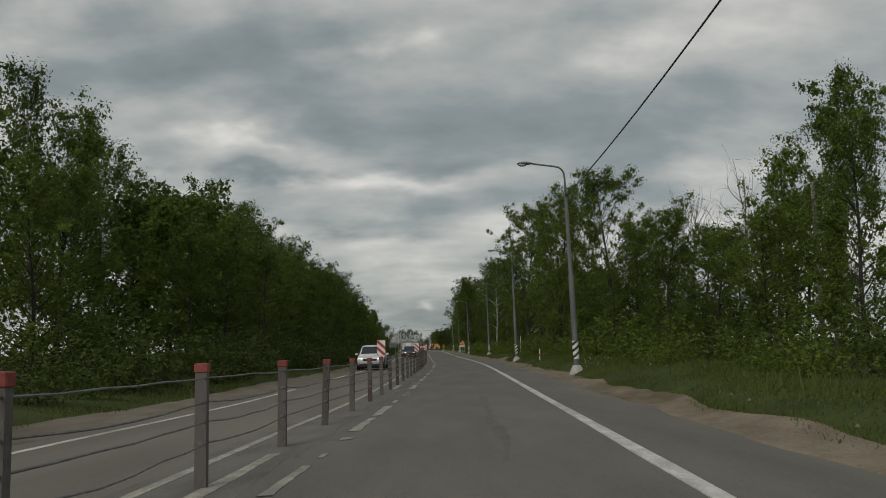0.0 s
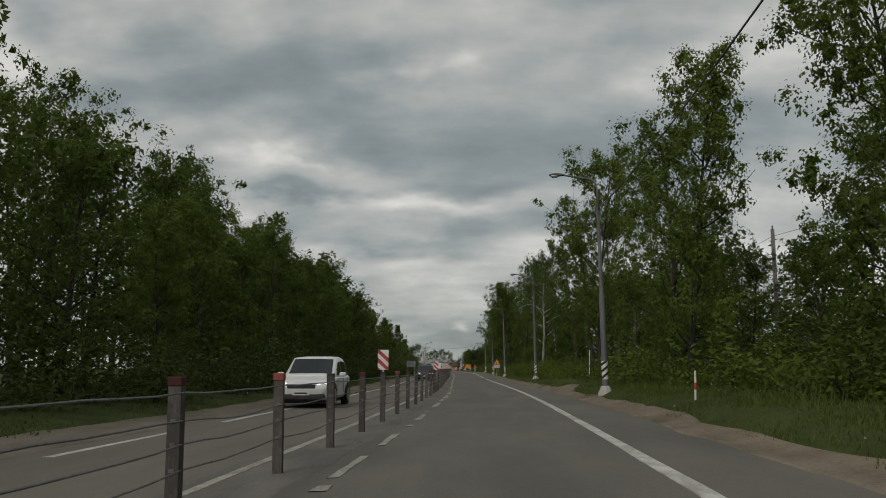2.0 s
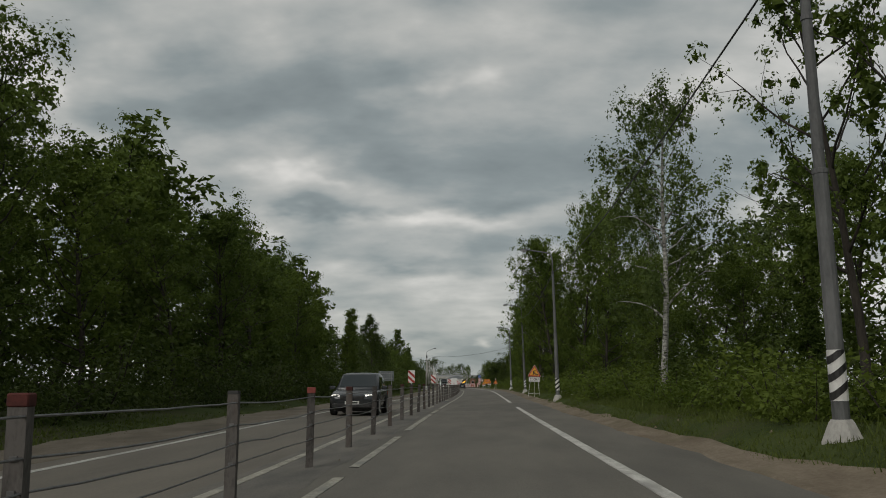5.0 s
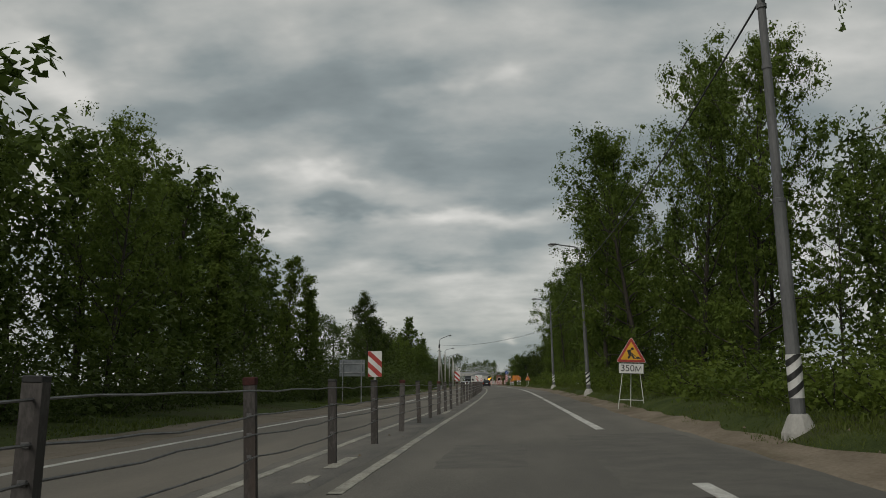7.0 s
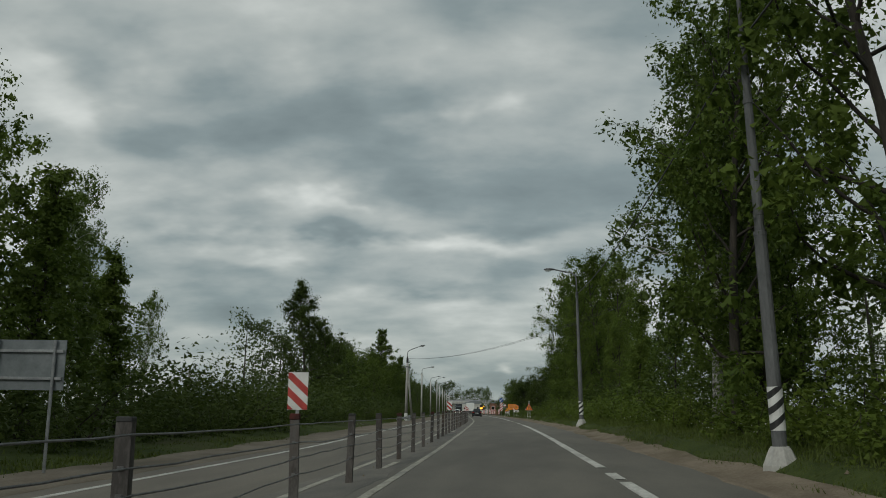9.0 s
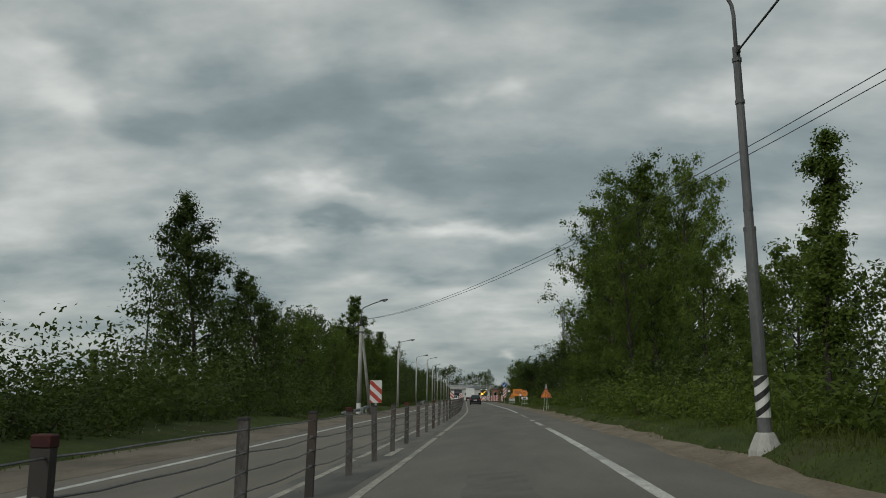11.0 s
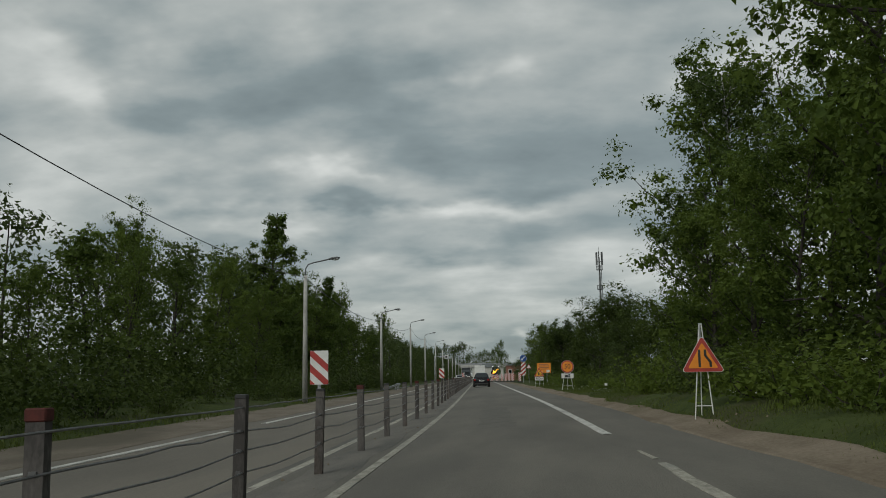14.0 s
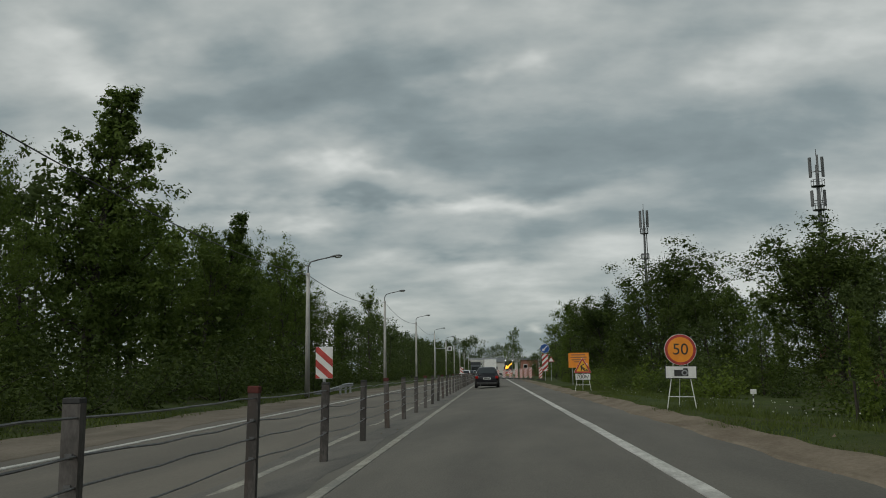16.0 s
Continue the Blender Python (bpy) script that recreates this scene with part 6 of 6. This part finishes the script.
tagged(new("distant_wood", loose_mesh("distant_wood", np.concatenate(FAR_LEAVES), M_FARWOOD)), "mass of green leaves deeper in the wood and far along the road", "wood", kind="stuff")
tagged(new("distant_trunks", FAR_WOOD.mesh("distant_trunks", M_BARK)), "dark trunks and limbs deeper in the wood", "wood", kind="stuff")

for lot in PROTOS.values():  # sorts that found no place
    for ob, _, placed in lot:
        if placed is None and "shrub" not in ob.name:
            for o in (*ob.children_recursive, ob):
                bpy.data.objects.remove(o)

# undergrowth
def fringe(side, o0, o1, y0, y1, step, h0, h1, keys, gap=0.0):
    y = y0
    while y < y1:
        o = side * rt.uniform(o0, o1)
        x = float(axis_x(y)) + o
        z = float(ground_z(y, o))
        if gap == 0.0 or rt.random() > gap:
            low = 0.55 if o > 9.0 and in_slot(o, y) else 1.0  # less high in the open slots
            plant(rt.choice(keys), x, y, z + rt.uniform(h0, h1) * low, rt.uniform(0.9, 1.4))
        y += step * rt.uniform(0.6, 1.4)


fringe(-1, 9.5, 10.7, 4, 300, 2.6, 1.2, 3.0, ("thicket", "thicket", "mass"))
fringe(-1, 11.2, 14.0, 6, 300, 4.2, 2.5, 4.6, ("mass",))
fringe(1, 5.8, 8.0, 6, 205, 2.0, 0.5, 2.3, ("shrub",), 0.12)
fringe(1, 5.2, 6.2, 84, 203, 1.4, 0.6, 1.6, ("shrub",), 0.05)
fringe(1, 5.1, 6.4, 203, 256, 1.2, 0.8, 1.9, ("shrub", "thicket", "shrub"), 0.05)
fringe(1, 7.0, 8.4, 283, 345, 2.4, 1.0, 2.3, ("thicket", "shrub"))
fringe(-1, 13.0, 18.0, 205, 300, 2.6, 3.0, 5.0, ("mass",))
for y, x, h in ((268.2, 6.5, 1.35), (269.0, 7.1, 0.9), (262.0, 6.4, 0.8)):  # young bushes at the stake
    plant("shrub", x, y, float(ground_z(y, offset_of(x, y))) + h, 0.9)
fringe(-1, 12.0, 20.0, 182, 248, 2.5, 2.2, 3.6, ("mass",))
fringe(-1, 20.0, 34.0, 196, 270, 3.2, 2.6, 4.2, ("mass",))
fringe(-1, 14.0, 17.0, 20, 230, 5.0, 2.5, 4.5, ("mass",))
fringe(1, 11, 14, 20, 190, 4.0, 3.2, 5.5, ("mass",))
fringe(1, 7.8, 10.5, 6, 275, 3.3, 1.6, 3.4, ("mass", "shrub", "mass"))
fringe(1, 14.0, 21.0, 60, 120, 2.4, 4.0, 6.0, ("mass",))
fringe(1, 8.5, 12.0, 204, 266, 1.9, 2.6, 4.6, ("mass",))
fringe(1, 8.5, 20.0, 279, 345, 2.2, 2.2, 4.0, ("mass",))
fringe(1, 9.5, 13.5, 270, 350, 5.5, 1.4, 2.8, ("thicket", "mass"))
for side in (-1, 1):
    fringe(side, 10, 13, 300 if side < 0 else 350, 480, 6.5, 2.0, 4.0, ("mass",))
tagged(new("undergrowth", loose_mesh("undergrowth", np.concatenate(MASS_LEAVES), M_UNDER)), "dark leafy undergrowth filling the wood's edge", "undergrowth", kind="stuff")

# ------------------------------------------------------------------ grass and flowers
def grass_field(name, label, bands, seed, mat, h0, h1, w):
    rng = np.random.default_rng(seed)
    qs = []
    for o0, o1, y0, y1, count in bands:
        y = rng.uniform(y0, y1, count)
        o = rng.uniform(o0, o1, count)
        o = o + 0.15 * np.sin(y * 1.3)
        bare = np.abs(y - 71.0) < 6.0  # the sandy foot of a track
        o = np.where(bare & (o > 0) & (o < 3.75 + apron(y)), o + 1.2, o)
        x = axis_x(y) + o
        z = ground_z(y, o) - 0.02
        p = np.stack([x, y, z], 1)
        a = rng.uniform(0, 2 * math.pi, count)
        side = np.stack([np.cos(a), np.sin(a), np.zeros(count)], 1) * (w * rng.uniform(0.6, 1.4, (count, 1)))
        patchy = 0.55 + 0.9 * (0.5 + 0.5 * np.sin(y * 0.7 + 1.7 * np.sin(o * 1.9 + y * 0.23))) * rng.uniform(0.5, 1.0, count)
        h = rng.uniform(h0, h1, count) * patchy
        lean = rng.normal(size=(count, 3)) * 0.35 * h[:, None]
        lean[:, 2] = 0
        up = np.zeros((count, 3))
        up[:, 2] = h
        qs.append(np.stack([p - side, p + side, p + up + lean], 1))
    ob = new(name, loose_mesh(name, np.concatenate(qs), mat))
    tagged(ob, label, "grass", kind="stuff")


grass_field("verge_grass", "uneven green grass on the verge", ((3.70, 5.2, 4, 130, 58000), (5.0, 7.0, 4, 130, 15000), (3.70, 5.2, 130, 300, 56000), (5.0, 7.5, 130, 300, 15000)), 3, M_GRASS, 0.025, 0.095, 0.012)
grass_field("tall_grass", "longer rough grass at the foot of the shrubs", ((4.6, 6.4, 4, 130, 9000), (4.6, 6.4, 130, 300, 15000)), 6, M_GRASS, 0.10, 0.34, 0.011)
grass_field("verge_grass", "green grass beyond the oncoming lane", ((-9.0, -7.9, 6, 300, 26000), (-10.2, -8.8, 6, 300, 9000)), 4, M_GRASS, 0.03, 0.12, 0.02)


def flowers():
    rng = np.random.default_rng(9)
    qs = []
    spots = ((30, 4.9), (33, 5.4), (36, 5.2), (24, 5.6), (52, 5.5), (75, 5.6), (128, 5.0), (134, 5.3), (150, 5.3), (156, 5.0), (163, 5.3), (168, 5.4), (175, 5.3), (182, 5.6), (205, 5.4), (228, 5.3), (240, 5.6),
             (258, 5.6), (262, 5.9), (266, 6.0), (270, 5.6), (275, 5.4), (284, 5.2), (120, -8.2), (60, -8.4), (200, -8.2))
    for y0, o0 in spots:
        k = int(rng.integers(8, 24))
        y = y0 + rng.normal(size=k) * 1.5
        o = np.minimum(o0 - 0.25, 5.3) + rng.normal(size=k) * 0.3
        p = np.stack([axis_x(y) + o, y, ground_z(y, o) + rng.uniform(0.08, 0.34, k)], 1)
        for _ in range(2):
            a = rng.normal(size=(k, 3))
            a /= np.linalg.norm(a, axis=1)[:, None]
            b = np.cross(a, rng.normal(size=(k, 3)))
            b /= np.linalg.norm(b, axis=1)[:, None]
            s = rng.uniform(0.008, 0.02, (k, 1))
            qs.append(np.stack([p - a * s, p + b * s, p + a * s, p - b * s], 1))
    ob = new("wild_flowers", loose_mesh("wild_flowers", np.concatenate(qs), M_FLOWER))
    tagged(ob, "scattered small white wild flowers in the grass", "flowers", kind="stuff")


flowers()


def litter():
    rng = np.random.default_rng(19)
    g = Geo()
    for _ in range(420):
        y, o = rng.uniform(4, 270), 0.0
        o = rng.choice([rng.uniform(3.2, 4.3), rng.uniform(-2.9, -2.0), rng.uniform(-8.2, -6.7)])
        s = rng.uniform(0.012, 0.045)
        c = spot(float(y), float(o), s * 0.4)
        pts = [c + Vector((s * math.cos(a) * rng.uniform(0.7, 1.2), s * math.sin(a) * rng.uniform(0.7, 1.2), 0)) for a in np.linspace(0, 2 * math.pi, 6, False)]
        top = c + Vector((0, 0, s * 0.6))
        b = len(g.v)
        g.v += [tuple(p - Vector((0, 0, s * 0.5))) for p in pts] + [tuple(top)]
        g.f += [(b + i, b + (i + 1) % 6, b + 6) for i in range(6)]
    tagged(new("gravel", g.mesh("gravel", M_DIRT)), "loose stones and crumbs on the shoulders", "gravel", kind="stuff")


litter()

# ------------------------------------------------------------------ masts and far buildings
def mast(x, y, top, label, wide):
    z0 = float(ground_z(y, offset_of(x, y))) - 0.1
    t = thing("radio_mast", label, "radio mast", at=Matrix.Translation((x, y, z0)))
    h = top - z0
    part("shaft", Geo().tube([(0, 0, 0), (0, 0, h * 0.55), (0, 0, h * 0.56), (0, 0, h - 1.2)], [0.45 * wide, 0.3 * wide, 0.22 * wide, 0.14 * wide], 12), M_POLE, t)
    for s, a in enumerate((20, 140, 260)):
        ca, sa = math.cos(radians(a)), math.sin(radians(a))
        for zz, ln in ((h - 2.3, 1.9), (h - 5.0, 1.5)):
            if zz == h - 5.0 and wide < 0.9:
                continue
            part("antenna_panel", Geo().box((-0.14, -0.07, 0), (0.14, 0.07, ln), pose(0.62 * wide * ca, 0.62 * wide * sa, zz, 0, 0, a), 0.03), M_POLE, t)
            part("antenna_arm", Geo().tube([(0, 0, zz + 0.5), (0.62 * wide * ca, 0.62 * wide * sa, zz + 0.5)], 0.04, 6), M_POLE, t)
    for zz in ((h - 3.0, h - 5.8) if wide < 0.9 else (h - 3.2, h - 5.4, h - 6.6)):
        g = Geo()
        ring = [(0.6 * wide * math.cos(2 * math.pi * i / 10), 0.6 * wide * math.sin(2 * math.pi * i / 10)) for i in range(11)]
        for dz in (0.0, 0.55):
            g.tube([(a, b, zz + dz) for a, b in ring], 0.03, 5)
        for a, b in ring[:10]:
            g.tube([(a, b, zz), (a, b, zz + 0.55)], 0.025, 4)
        g.loft([[(a, b, zz + q) for a, b in ring[:10]] for q in (-0.04, 0.0)])
        part("platform", g, M_POLE, t, "round steel platform with rail")
    part("lightning_rod", Geo().tube([(0, 0, h - 1.3), (0, 0, h + 0.3)], 0.03, 6), M_POLE, t)
    lad = Geo()
    for s in (-1, 1):
        lad.tube([(0.5 * wide, s * 0.2, h * 0.3), (0.34 * wide, s * 0.2, h - 3)], 0.025, 4)
    part("ladder", lad, M_POLE, t)


mast(12.0, 346, 19.2, "tall slim radio mast with panel antennas behind trees", 0.7)
mast(25.9, 331, 21.0, "dark radio mast with platforms and panel antennas", 1.0)


def overpass(y):
    t = thing("overpass", "distant concrete overpass spanning the road", "bridge", at=Matrix.Translation((float(axis_x(y)), y, 0.2)) @ pose(0, 0, 0, 0, 0, 3))
    part("deck", Geo().box((-45, 0, 5.6), (45, 9, 7.0), bevel=0.1), M_CONCRETE, t)
    part("railing", Geo().box((-45, 0.1, 7.0), (45, 0.25, 8.0)), M_GALV, t)
    for x in (-16, -8.5, 6.5, 14):
        part("pier", Geo().box((x - 0.6, 2, 0), (x + 0.6, 7, 5.65), bevel=0.1), M_CONCRETE, t)
    for s in (-1, 1):
        part("abutment", Geo().box((s * 45 - 22, -1, 0), (s * 45 + 22, 10, 6.2)), M_CEMENT, t)


overpass(690)


def shed(x, y, w, d, h, mat, label, name="building"):
    t = thing(name, label, "building", at=Matrix.Translation((x, y, 0.25)) @ pose(0, 0, 0, 0, 0, 3))
    part("wall", Geo().box((-w / 2, 0, 0), (w / 2, d, h)), mat, t)
    part("roof", Geo().loft([[(-w / 2 - 0.4, yy, h + 0.002), (0, yy, h + w * 0.14), (w / 2 + 0.4, yy, h + 0.002)] for yy in (-0.4, d + 0.4)]), M_GREYBACK, t)
    n = max(2, int(w // 3))
    for i in range(n):
        cx = -w / 2 + w * (i + 0.5) / n
        win = part("window", Geo().box((cx - 0.5, -0.05, h * 0.4), (cx + 0.5, 0.02, h * 0.4 + 1.3)), M_WHITE, t)
        part("pane", Geo().box((cx - 0.42, -0.07, h * 0.4 + 0.08), (cx + 0.42, -0.05, h * 0.4 + 1.22)), M_GLASS, win)


shed(-13, 560, 12, 10, 4.5, M_CEMENT, "pale roadside building far ahead")
shed(-2.0, 470, 4.2, 6, 4.0, M_BRICKRED, "red-brown building behind trees", "building")
shed(20.5, 300, 6, 6, 2.4, M_BRICKRED, "low brown-roofed house half hidden by trees", "house")


def traffic_light(y, o):
    t = thing("traffic_light", "traffic light on an arm over the oncoming lane", "traffic light", at=Matrix.Translation(spot(y, o)))
    part("pole", Geo().tube([(0, 0, 0), (0, 0, 5.0)], 0.08, 8), M_GALV, t)
    part("arm", Geo().tube([(0, 0, 4.8), (2.4, 0, 4.85)], 0.05, 6), M_GALV, t)
    hd = part("signal_head", Geo().box((2.05, -0.15, 4.4), (2.75, 0.1, 5.1), bevel=0.03), M_WHITE, t)
    part("signal_field", Geo().box((2.2, -0.17, 4.55), (2.6, -0.15, 4.95)), M_BLACK, hd)


traffic_light(395, -9.6)
